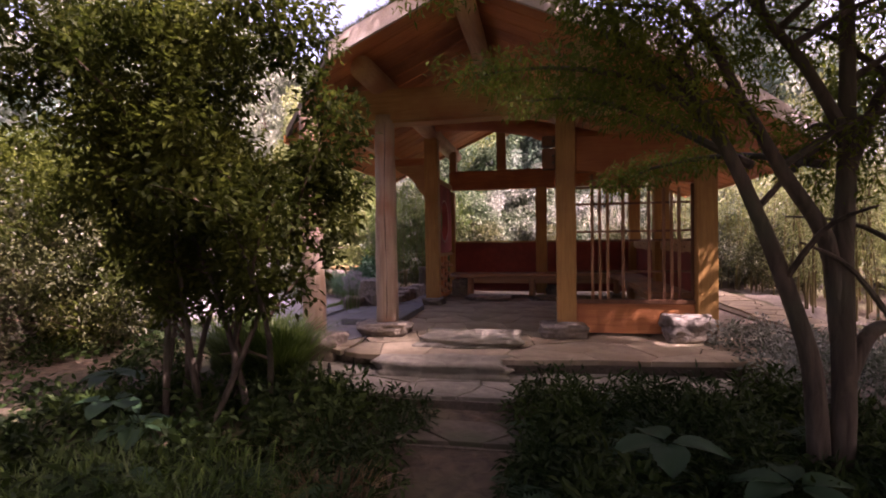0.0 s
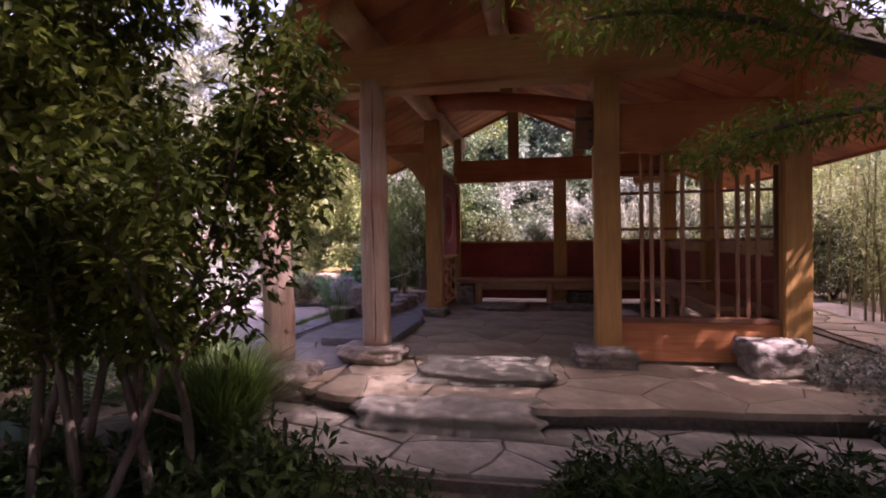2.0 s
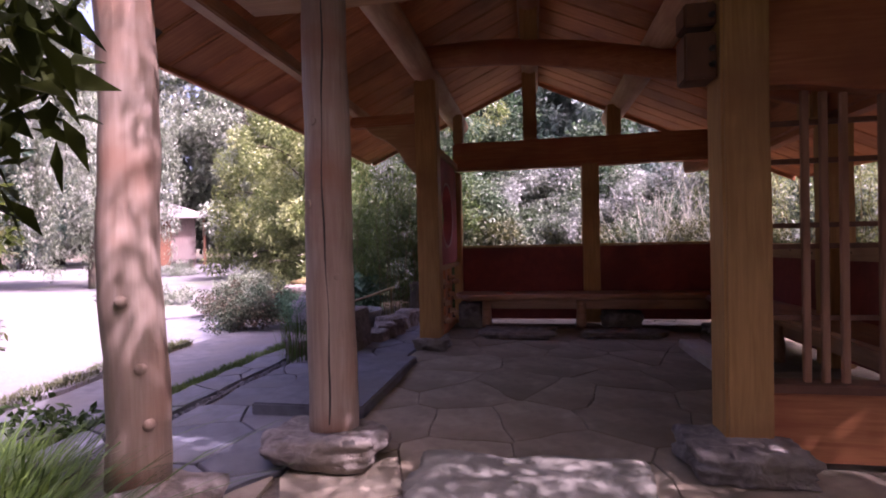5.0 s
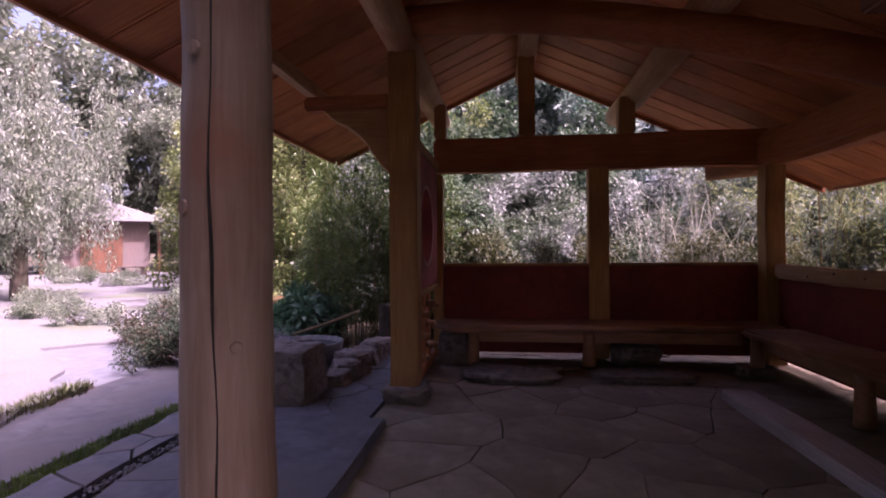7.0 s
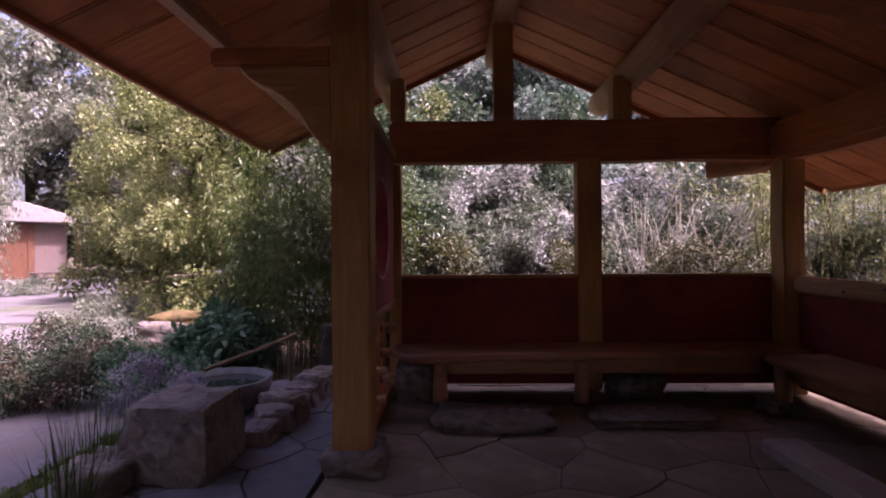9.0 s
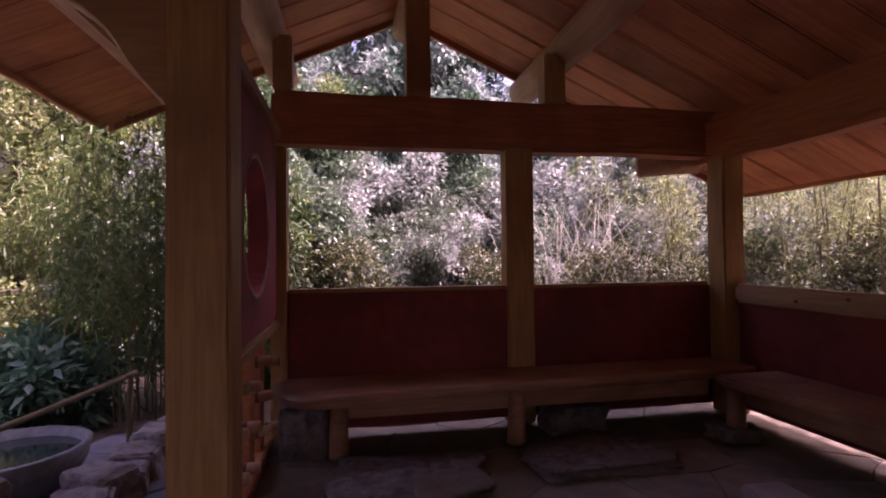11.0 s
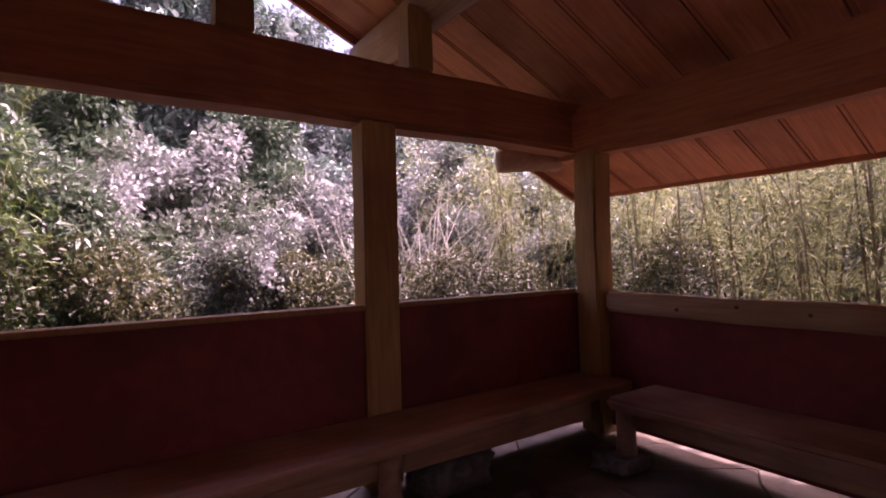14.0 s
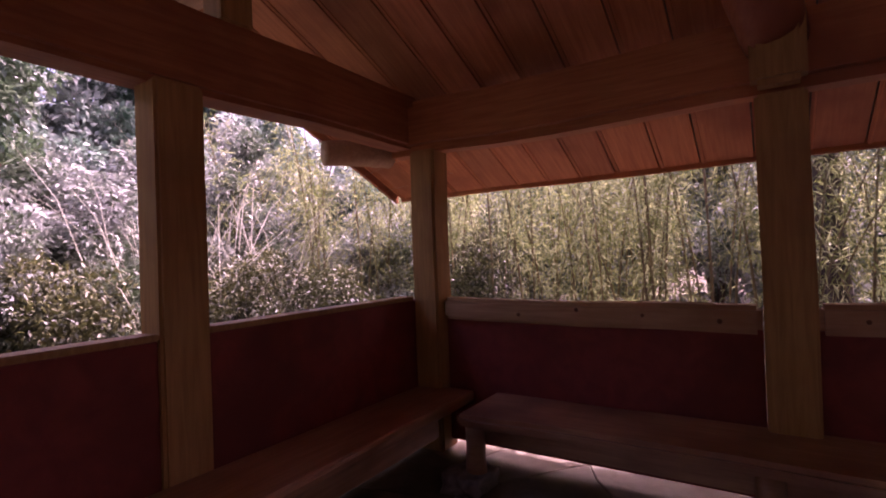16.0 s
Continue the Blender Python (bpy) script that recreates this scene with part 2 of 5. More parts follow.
def rough_box(lo, hi, bevel=0.012, cuts=0, wobble=0.0, seed=0):
    """A squared timber or slab: bevelled, cut along its length and slightly crooked."""
    bm = bmesh.new()
    bmesh.ops.create_cube(bm, size=1)
    lo, hi = Vector(lo), Vector(hi)
    mid, dim = (lo + hi) / 2, hi - lo
    for v in bm.verts:
        v.co = Vector((v.co.x * dim.x, v.co.y * dim.y, v.co.z * dim.z)) + mid
    if bevel:
        bmesh.ops.bevel(bm, geom=bm.edges[:], offset=bevel, segments=2, affect="EDGES")
    if cuts:
        ax = max(range(3), key=lambda i: dim[i])
        for i in range(1, cuts + 1):
            at = lo.copy()
            at[ax] = lo[ax] + dim[ax] * i / (cuts + 1)
            n = Vector((0, 0, 0))
            n[ax] = 1
            bmesh.ops.bisect_plane(bm, geom=bm.verts[:] + bm.edges[:] + bm.faces[:], plane_co=at, plane_no=n)
        for v in bm.verts:
            s = v.co[ax] * 1.3 + seed * 7.3
            for i in range(3):
                if i != ax:
                    v.co[i] += wobble * noise.noise((s, i * 5.1 + seed, 0.3 * v.co[i]))
    return bm


def tube(points, radii, sides=12, lump=0.0, seed=0, cap=True, bm=None):
    """A round log, stem or pipe through the points, with its radius at each."""
    bm = bm or bmesh.new()
    pts = [Vector(p) for p in points]
    rings = []
    ref = Vector((0.13, 0.31, 0.94))
    for i, p in enumerate(pts):
        d = (pts[min(i + 1, len(pts) - 1)] - pts[max(i - 1, 0)]).normalized()
        if abs(d.dot(ref)) > 0.92:
            ref = Vector((0.94, 0.2, 0.1))
        a = d.cross(ref).normalized()
        b = d.cross(a)
        ring = []
        for j in range(sides):
            w = 2 * math.pi * j / sides
            r = radii[i] * (1 + lump * noise.noise((math.cos(w) * 1.2 + seed * 3.7, math.sin(w) * 1.2, i * 0.45 + seed)))
            ring.append(bm.verts.new(p + a * (r * math.cos(w)) + b * (r * math.sin(w))))
        rings.append(ring)
    for r0, r1 in zip(rings, rings[1:]):
        for j in range(sides):
            bm.faces.new((r0[j], r0[(j + 1) % sides], r1[(j + 1) % sides], r1[j]))
    if cap:
        bm.faces.new(rings[0][::-1])
        bm.faces.new(rings[-1])
    return bm


def curve_points(ctrl, n):
    """A smooth run of n points through the control points."""
    c = [Vector(p) for p in ctrl]
    out = []
    for i in range(n):
        u = i / (n - 1) * (len(c) - 1)
        k = min(int(u), len(c) - 2)
        f = u - k
        p0, p1, p2, p3 = c[max(k - 1, 0)], c[k], c[k + 1], c[min(k + 2, len(c) - 1)]
        out.append(0.5 * ((2 * p1) + (p2 - p0) * f + (2 * p0 - 5 * p1 + 4 * p2 - p3) * f * f + (3 * p1 - p0 - 3 * p2 + p3) * f ** 3))
    return out


def rock(dim, seed, square=0.78, detail=4):
    """A broken stone about dim large, standing on z = 0."""
    bm = bmesh.new()
    bmesh.ops.create_icosphere(bm, subdivisions=detail, radius=1)
    for v in bm.verts:
        d = v.co.normalized()
        k = max(abs(d.x), abs(d.y), abs(d.z))
        p = d.lerp(d / k, square)
        p *= 1 + 0.22 * noise.noise(d * 1.4 + Vector((seed * 3.1, seed, 0))) + 0.1 * noise.noise(d * 3.2 + Vector((0, seed * 2.7, 0))) + 0.035 * noise.noise(d * 9 + Vector((seed, 0, 0)))
        v.co = Vector((p.x * dim[0] / 2, p.y * dim[1] / 2, max(p.z, -0.9) * dim[2] / 2 + dim[2] * 0.45))
    return bm


def hewn_block(dim, seed):
    """A split stone block: flat faces, sharp worn edges, slight taper."""
    bm = bmesh.new()
    bmesh.ops.create_cube(bm, size=1)
    bmesh.ops.subdivide_edges(bm, edges=bm.edges[:], cuts=9, use_grid_fill=True)
    for v in bm.verts:
        p = v.co.copy()
        t = 1 - 0.1 * (p.z + 0.5)
        q = Vector((p.x * dim[0] * t, p.y * dim[1] * t, (p.z + 0.5) * dim[2]))
        edge = sum(1 for c in p if abs(c) > 0.49)
        n = p.normalized() * (0.035 * noise.noise(q * 4 + Vector((seed, 0, 0))) + 0.014 * noise.noise(q * 14 + Vector((0, seed, 0))))
        v.co = q + n - p * (0.02 * (edge - 1) * (1 + noise.noise(q * 7))) * (1 if edge > 1 else 0)
    return bm


def cells(seeds, region):
    """Voronoi cells of the seeds, each cut to the convex region."""
    out = []
    for i, s in enumerate(seeds):
        poly = [Vector(p) for p in region]
        near = sorted(range(len(seeds)), key=lambda j: (seeds[j][0] - s[0]) ** 2 + (seeds[j][1] - s[1]) ** 2)[1:16]
        for j in near:
            mid = Vector(((s[0] + seeds[j][0]) / 2, (s[1] + seeds[j][1]) / 2))
            n = Vector((seeds[j][0] - s[0], seeds[j][1] - s[1]))
            nxt = []
            for a, b in zip(poly, poly[1:] + poly[:1]):
                da, db = (a - mid).dot(n), (b - mid).dot(n)
                if da <= 0:
                    nxt.append(a)
                if (da < 0) != (db < 0):
                    nxt.append(a + (b - a) * (da / (da - db)))
            poly = nxt
            if len(poly) < 3:
                break
        if len(poly) >= 3:
            out.append(poly)
    return out


def paving(name, parent, region, size, z, material, seed, gap=0.008, thick=0.05, lift=0.008, front=None):
    """Flagstones of irregular outline with open joints, each a piece of its own."""
    rnd = random.Random(seed)
    xs, ys = [p[0] for p in region], [p[1] for p in region]
    seeds = []
    y = min(ys) - size
    row = 0
    while y < max(ys) + size:
        x = min(xs) - size + (row % 2) * size * 0.5
        while x < max(xs) + size:
            seeds.append((x + rnd.uniform(-0.36, 0.36) * size, y + rnd.uniform(-0.36, 0.36) * size))
            x += size * rnd.uniform(0.85, 1.25)
        y += size * 0.8
        row += 1
    for poly in cells(seeds, region):
        area = abs(sum(a.x * b.y - b.x * a.y for a, b in zip(poly, poly[1:] + poly[:1]))) / 2
        if area < 0.012:
            continue
        c = sum(poly, Vector((0, 0))) / len(poly)
        ring = []
        for a, b in zip(poly, poly[1:] + poly[:1]):
            n = max(1, int((b - a).length / 0.16))
            for q in range(n):
                p = a.lerp(b, q / n)
                p = p + (c - p).normalized() * (gap + 0.0035 * (1 + noise.noise((p.x * 5, p.y * 5, seed))))
                p += Vector((noise.noise((p.x * 3, p.y * 3, 4.0)), noise.noise((p.x * 3, p.y * 3, 9.0)))) * 0.05
                p += Vector((noise.noise((p.x * 11, p.y * 11, 4.0)), noise.noise((p.x * 11, p.y * 11, 9.0)))) * 0.012
                if front and p.y < front(p.x):
                    p.y = front(p.x)
                ring.append(p)
        if abs(sum(a.x * b.y - b.x * a.y for a, b in zip(ring, ring[1:] + ring[:1]))) < 0.03:
            continue
        top = z + rnd.uniform(0, lift)
        bm = bmesh.new()
        lower = [bm.verts.new((p.x - c.x, p.y - c.y, -thick)) for p in ring]
        upper = [bm.verts.new((p.x - c.x, p.y - c.y, -0.006)) for p in ring]
        inner = [bm.verts.new(((p.x - c.x) * 0.985, (p.y - c.y) * 0.985, 0.003 * noise.noise((p.x * 5, p.y * 5, 2)))) for p in ring]
        k = len(ring)
        for j in range(k):
            bm.faces.new((lower[j], lower[(j + 1) % k], upper[(j + 1) % k], upper[j]))
            bm.faces.new((upper[j], upper[(j + 1) % k], inner[(j + 1) % k], inner[j]))
        bm.faces.new(inner)
        ob = part(name, bm, material, parent)
        ob.location = (c.x, c.y, top)


def leaf_cloud(centres, spreads, count, length, width, seed, droop=0.0, shape=4, squash=1.0):
    """Leaves scattered round the centres: arrays of corners and faces. Each leaf is a folded blade of two quads."""
    rng = np.random.default_rng(seed)
    centres, spreads = np.asarray(centres, float), np.asarray(spreads, float)
    w = spreads ** 2
    pick = rng.choice(len(centres), count, p=w / w.sum())
    off = rng.normal(size=(count, 3))
    off /= np.linalg.norm(off, axis=1)[:, None]
    off *= (rng.uniform(0.15, 1.0, count) ** 0.5)[:, None]
    off[:, 2] *= squash
    p = centres[pick] + off * spreads[pick][:, None]
    d = off * 0.8 + rng.normal(size=(count, 3)) * 0.7
    d[:, 2] -= droop
    d /= np.linalg.norm(d, axis=1)[:, None]
    side = np.cross(d, rng.normal(size=(count, 3)) * 0.6 + np.array([0, 0, 1.0]))
    side /= np.linalg.norm(side, axis=1)[:, None] + 1e-9
    nrm = np.cross(side, d)
    ln = length * rng.uniform(0.6, 1.25, count)[:, None]
    wd = width * rng.uniform(0.7, 1.2, count)[:, None]
    base, tip = p, p + d * ln - np.array([0, 0, 1]) * ln * 0.12
    m1 = p + d * ln * 0.45
    l, r = m1 + side * wd / 2 + nrm * wd * 0.18, m1 - side * wd / 2 + nrm * wd * 0.18
    verts = np.stack([base, l, tip, r], axis=1).reshape(-1, 3)
    i = np.arange(count) * 4
    tri = np.concatenate([np.stack([i, i + 2, i + 1], 1), np.stack([i, i + 3, i + 2], 1)])
    return verts, tri


def leaf_part(name, parent, material, centres, spreads, count, length, width, seed, label="", **kw):
    v, f = leaf_cloud(centres, spreads, count, length, width, seed, **kw)
    me = fast_mesh(name, v, f, 3)
    me.materials.append(material)
    ob = new(name, me)
    if parent:
        ob.parent = parent
    if label:
        ob["label"] = label
    return ob


def blades(spots, count, height, width, seed, lean=0.5):
    """Grass blades, three quads each, bending outwards from the spots (x, y, z, radius)."""
    rng = np.random.default_rng(seed)
    s = np.asarray(spots, float)
    pick = rng.integers(0, len(s), count)
    ang = rng.uniform(0, 2 * np.pi, count)
    rad = np.sqrt(rng.uniform(0, 1, count)) * s[pick, 3]
    out = np.stack([np.cos(ang), np.sin(ang), np.zeros(count)], 1)
    root = s[pick, :3] + out * rad[:, None]
    out2 = out + rng.normal(size=(count, 3)) * 0.5
    out2[:, 2] = 0
    h = height * rng.uniform(0.5, 1.2, count)
    b = lean * rng.uniform(0.2, 1.3, count) * h
    side = np.stack([-out2[:, 1], out2[:, 0], np.zeros(count)], 1)
    side /= np.linalg.norm(side, axis=1)[:, None] + 1e-9
    rows = []
    for u, wf in ((0, 0.8), (0.4, 1.0), (0.75, 0.7), (1.0, 0.08)):
        c = root + out2 * (b * u ** 2)[:, None]
        c[:, 2] += h * (u - 0.35 * lean * u ** 3)
        rows.append(c - side * width * wf / 2)
        rows.append(c + side * width * wf / 2)
    verts = np.stack(rows, 1).reshape(-1, 3)
    i = np.arange(count) * 8
    quads = np.concatenate([np.stack([i + a, i + a + 1, i + a + 3, i + a + 2], 1) for a in (0, 2, 4)])
    return verts, quads


# ---- ground ----
def ground_z(x, y):
    """Lie of the land: a low garden before the steps, terrace level round the pavilion, rising behind."""
    def step(a, b, v):
        u = min(1, max(0, (v - a) / (b - a)))
        return u * u * (3 - 2 * u)
    z = -0.43 + 0.22 * step(2.6, 5.2, y) + 0.13 * step(5.2, 7.0, y)
    if y > 6:
        z += 0.16 * step(12.5, 20, y) * step(-6.0, -3.5, x)
    return z + 0.03 * noise.noise((x * 0.7, y * 0.7, 0)) * (1 if abs(x) < 30 else 3)


def ground_sheet():
    bm = bmesh.new()
    n = 110
    line = [6.0 * math.sinh(6.2 * (i / n * 2 - 1)) / math.sinh(1.0) * 0.5 for i in range(n + 1)]
    grid = [[bm.verts.new((x - 0.5, y + 5, ground_z(x - 0.5, y + 5))) for x in line] for y in line]
    for j in range(n):
        for i in range(n):
            bm.faces.new((grid[j][i], grid[j][i + 1], grid[j + 1][i + 1], grid[j + 1][i]))
    return bm


tagged(part("ground", ground_sheet(), M_SOIL, None, smooth=True), "dark garden soil with leaf litter and moss", "ground", kind="structure")


def sheet(name, region, z, material, label, category, wave=0.0):
    """A thin slab of ground cover with an uneven rim."""
    bm = bmesh.new()
    ring = []
    for a, b in zip(region, region[1:] + region[:1]):
        a, b = Vector(a), Vector(b)
        k = max(2, int((b - a).length / 0.4))
        for q in range(k):
            p = a.lerp(b, q / k)
            ring.append((p.x + wave * noise.noise((p.x * 1.3, p.y * 1.3, 1)), p.y + wave * noise.noise((p.x * 1.3, p.y * 1.3, 7))))
    up = [bm.verts.new((x, y, z)) for x, y in ring]
    lo = [bm.verts.new((x, y, z - 0.3)) for x, y in ring]
    for j in range(len(ring)):
        bm.faces.new((lo[j], lo[(j + 1) % len(ring)], up[(j + 1) % len(ring)], up[j]))
    bm.faces.new(up)
    return tagged(part(name, bm, material, None), label, category, kind="structure")


def floor_front(x):
    """The broken front edge of the upper flagstones."""
    line = ((-2.5, 5.86), (-2.1, 5.58), (-1.7, 5.41), (-1.39, 5.39), (-1.0, 5.47), (-0.35, 5.44), (-0.19, 5.3), (0.64, 5.45), (1.37, 5.44), (2.4, 5.6))
    for (x0, y0), (x1, y1) in zip(line, line[1:]):
        if x <= x1:
            break
    return y0 + (y1 - y0) * (x - x0) / (x1 - x0) + 0.02 * noise.noise((x * 4, 0, 0)) + 0.01 * noise.noise((x * 13, 3, 0))


# pavilion floor with its joint bed, front terrace, side terrace, lower tiers
floor = sheet("floor", [(-2.3, 5.78), (-1.8, 5.52), (-1.0, 5.56), (-0.15, 5.42), (2.3, 5.62), (2.3, 11.3), (-1.95, 11.3), (-1.95, 6.3)], -0.03, M_MORTAR,
              "irregular warm grey flagstones with dark open joints", "floor", 0.0)
terrace = sheet("pavement", [(-3.13, 6.4), (-2.35, 5.65), (-1.955, 6.3), (-1.955, 11.6), (-3.13, 11.6)], -0.035, M_MORTAR,
                "bluish flagstone terrace beside the pavilion", "pavement", 0.0)
tier = sheet("lower_terrace", [(-2.75, 6.0), (-2.3, 5.0), (-1.65, 4.58), (0.1, 4.58), (1.9, 4.8), (1.9, 5.6), (-1.2, 5.8)], -0.18, M_MORTAR,
             "lower flagstone tier before the pavilion", "pavement", 0.0)
low_step = sheet("lowest_step", [(-1.2, 3.95), (0.1, 3.95), (0.1, 4.65), (-1.2, 4.65)], -0.3, M_MORTAR, "lowest stone step of the garden path", "step", 0.0)
garden_path = sheet("garden_path", [(-0.5, 0.0), (0.6, 0.0), (0.05, 3.2), (0.0, 4.0), (-1.1, 4.0), (-0.85, 3.2)], -0.40, M_SOIL, "dark trodden earth path between plants", "path", 0.05)
side_path = sheet("side_path", [(-4.8, 6.4), (-3.85, 6.2), (-3.8, 10.3), (-4.3, 11.2), (-6.5, 12.3), (-7.6, 11.6), (-5.2, 9.4), (-5.0, 7.5)], -0.06, M_FLAGBLUE,
                  "smooth blue-grey stone garden path", "path", 0.05)
gravel = sheet("gravel_court", [(-4.7, 7.0), (-4.9, 9.3), (-7.2, 11.3), (-6.0, 12.5), (-5.6, 14.6), (-6.6, 17.5), (-10, 25), (-26, 40), (-36, 38), (-36, 20), (-15, 9.5), (-6.5, 7.0)], -0.02, M_GRAVEL,
               "pale sunlit gravel court in the garden", "gravel", 0.25)
rear_walk = sheet("rear_paving", [(-1.9, 11.35), (2.2, 11.35), (3.0, 11.0), (3.2, 6.0), (3.9, 6.0), (4.0, 12.6), (-1.9, 12.6)], -0.05, M_MORTAR,
                  "paving strip round the back of the pavilion", "pavement", 0.0)

side_ground = sheet("side_ground", [(2.35, 4.6), (4.6, 4.8), (4.9, 12.4), (5.2, 13.0), (-1.8, 13.0), (-1.8, 12.62), (3.0, 12.62), (2.35, 11.0)], -0.075, M_LITTER,
                    "pale dry litter and gravel beside the pavilion", "ground", 0.12)


# ---- pavilion frame ----
RIDGE_X, RIDGE_Z, SLOPE = -0.65, 3.81, 0.455


def roof_z(x):
    return RIDGE_Z - SLOPE * abs(x - RIDGE_X)


def squared_post(label, lo, hi, seed, group="posts of the pavilion"):
    t = thing("post", label, "post", ((lo[0] + hi[0]) / 2, (lo[1] + hi[1]) / 2, lo[2]), group)
    bm = rough_box((lo[0] - t.location.x, lo[1] - t.location.y, 0), (hi[0] - t.location.x, hi[1] - t.location.y, hi[2] - lo[2]), 0.014, 8, 0.012, seed)
    part("shaft", bm, M_POST, t)
    return t


def footing(label, at, dim, seed):
    t = thing("footing_stone", label, "stone", at, "footing stones")
    part("stone", rock(dim, seed), M_ROCK, t, smooth=True)
    return t


# round front post, checked along its length, on a rough stone
round_post = thing("round_post", "peeled round log post with a long drying crack", "post", (-1.782, 6.57, 0.1), "posts of the pavilion")
shaft = part("shaft", tube([(0.004 * math.sin(i * 0.5), 0.004 * math.sin(i * 0.8), i * 0.1) for i in range(27)],
                   [0.14 - 0.0007 * i + 0.0015 * math.sin(i * 1.7) for i in range(27)], 28, 0.012, 3), M_LOG, round_post, smooth=True)
crack_path = [(0.1405 - 0.0007 * i, -1.35 + 0.07 * math.sin(i * 0.35) + 0.02 * math.sin(i * 1.3), 0.1 + i * 0.1) for i in range(25)]
part("crack", tube([(r * math.cos(w), r * math.sin(w), z) for r, w, z in crack_path], [0.004 + 0.002 * math.sin(i * 0.7) for i in range(25)], 6), M_IRON, shaft, "dark drying crack in the log")
for w, kz, kr in ((-1.9, 0.5, 0.02), (-2.1, 1.3, 0.026), (-0.9, 0.9, 0.018), (-1.75, 1.75, 0.022), (-0.6, 0.45, 0.02)):
    part("knot", tube([(0.133 * math.cos(w), 0.133 * math.sin(w), kz), (0.1405 * math.cos(w), 0.1405 * math.sin(w), kz)], [kr, kr * 0.85], 12), M_LOG, shaft)
footing("rough grey stone carrying the round post", (-1.8, 6.5, 0), (0.66, 0.44, 0.16), 2)
squared_post("squared pale timber post on a rough stone", (0.3, 6.6, 0.12), (0.524, 6.82, 2.65), 1)
footing("rough brown stone under the squared post", (0.37, 6.62, 0), (0.56, 0.44, 0.17), 5)
squared_post("squared pale timber post beside the lattice", (1.836, 6.6, 0.1), (2.06, 6.82, 2.15), 2)
footing("large rough boulder at the foot of the corner post", (1.7, 6.45, 0), (0.5, 0.36, 0.3), 8)
squared_post("squared pale timber post at the wall with the round window", (-1.91, 9.3, 0.09), (-1.67, 9.525, 2.98), 3)
footing("grey footing stone under the inner post", (-1.78, 9.38, 0), (0.38, 0.4, 0.13), 9)
squared_post("squared timber post in the middle of the back wall", (0.03, 11.02, 0.02), (0.256, 11.2, 2.22), 4)
squared_post("squared timber post at the back corner", (1.837, 10.83, 0.02), (2.035, 11.035, 2.17), 5)
squared_post("slim timber post at the rear wall end", (-1.77, 10.98, 0.02), (-1.655, 11.15, 2.17), 6)
squared_post("dark timber post in the side wall", (1.836, 8.68, 0.02), (2.05, 8.9, 2.14), 7)
footing("small grey stone under the bench corner", (1.52, 10.42, 0), (0.3, 0.26, 0.12), 11)

# stripped pole at the terrace corner
pole = thing("round_pole", "stout stripped log pole with knots on a stone", "pole", (-2.44, 5.87, 0.1))
pole_shaft = part("shaft", tube([(0.01 * math.sin(i * 0.5), 0.008 * math.sin(i * 0.6), i * 0.12) for i in range(22)], [0.135 - 0.0009 * i + 0.003 * math.sin(i * 2.1) for i in range(22)], 20, 0.03, 9), M_LOG, pole, smooth=True)
for kx, ky, kz in [(0.1, -0.08, 0.55), (0.12, -0.06, 0.3), (0.05, -0.125, 0.85)]:
    part("knot", tube([(kx * 0.9, ky * 0.9, kz), (kx * 1.08, ky * 1.08, kz + 0.01)], [0.034, 0.02], 12), M_LOG, pole_shaft, smooth=True)
footing("mossy stone carrying the log pole", (-2.36, 5.8, -0.16), (0.56, 0.42, 0.3), 13)


def beam(label, lo, hi, material, seed, bevel=0.03, wobble=0.02, name="beam"):
    t = thing(name, label, "beam", (0, 0, 0), "roof timbers")
    part("timber", rough_box(lo, hi, bevel, 10, wobble, seed), material, t)
    return t


def log(label, ctrl, radii, material, seed, name="log_beam", n=18, sides=16):
    t = thing(name, label, "beam", (0, 0, 0), "roof timbers")
    pts = curve_points(ctrl, n)
    rr = [radii[0] + (radii[1] - radii[0]) * i / (n - 1) for i in range(n)]
    part("timber", tube(pts, rr, sides, 0.07, seed), material, t, smooth=True)
    return t


beam("wide reddish timber beam across the front posts", (-2.35, 6.5, 2.605), (1.05, 6.8, 3.02), M_PALEX, 1)
beam("heavy reddish timber beam over the back wall", (-1.77, 11.03, 2.2), (2.0, 11.25, 2.6), M_BEAMX, 2)
beam("reddish timber beam along the open side wall", (1.85, 6.35, 2.15), (2.09, 11.3, 2.54), M_BEAMY, 3, 0.06, 0.025)
log("pale log end past the rear corner", [(1.5, 11.55, 2.18), (1.75, 11.42, 2.2), (2.0, 11.36, 2.22)], (0.09, 0.11), M_PALEY, 22)
log("pale peeled log purlin over the open bay", [(0.6, 5.95, 3.08), (0.6, 9, 3.09), (0.6, 12.2, 3.08)], (0.145, 0.145), M_PALEY, 4)
log("pale peeled log purlin over the wall posts", [(-1.84, 5.95, 3.1), (-1.82, 9, 3.1), (-1.82, 12.2, 3.1)], (0.14, 0.14), M_PALEY, 6)
log("pale ridge log under the roof peak", [(RIDGE_X, 5.7, 3.64), (RIDGE_X, 9, 3.64), (RIDGE_X, 12.2, 3.64)], (0.12, 0.12), M_PALEY, 8)
log("bent red-brown log tie beam across the room", [(-1.84, 9.3, 3.2), (-0.9, 9.2, 3.16), (0.0, 9.1, 3.0), (0.95, 8.95, 2.74), (1.9, 8.8, 2.42)], (0.125, 0.15), M_BEAMX, 10)
beam("slim pale timber under the side eave", (-2.76, 6.45, 2.7), (-2.65, 12.2, 2.82), M_PALEY, 5, 0.012, 0.012)
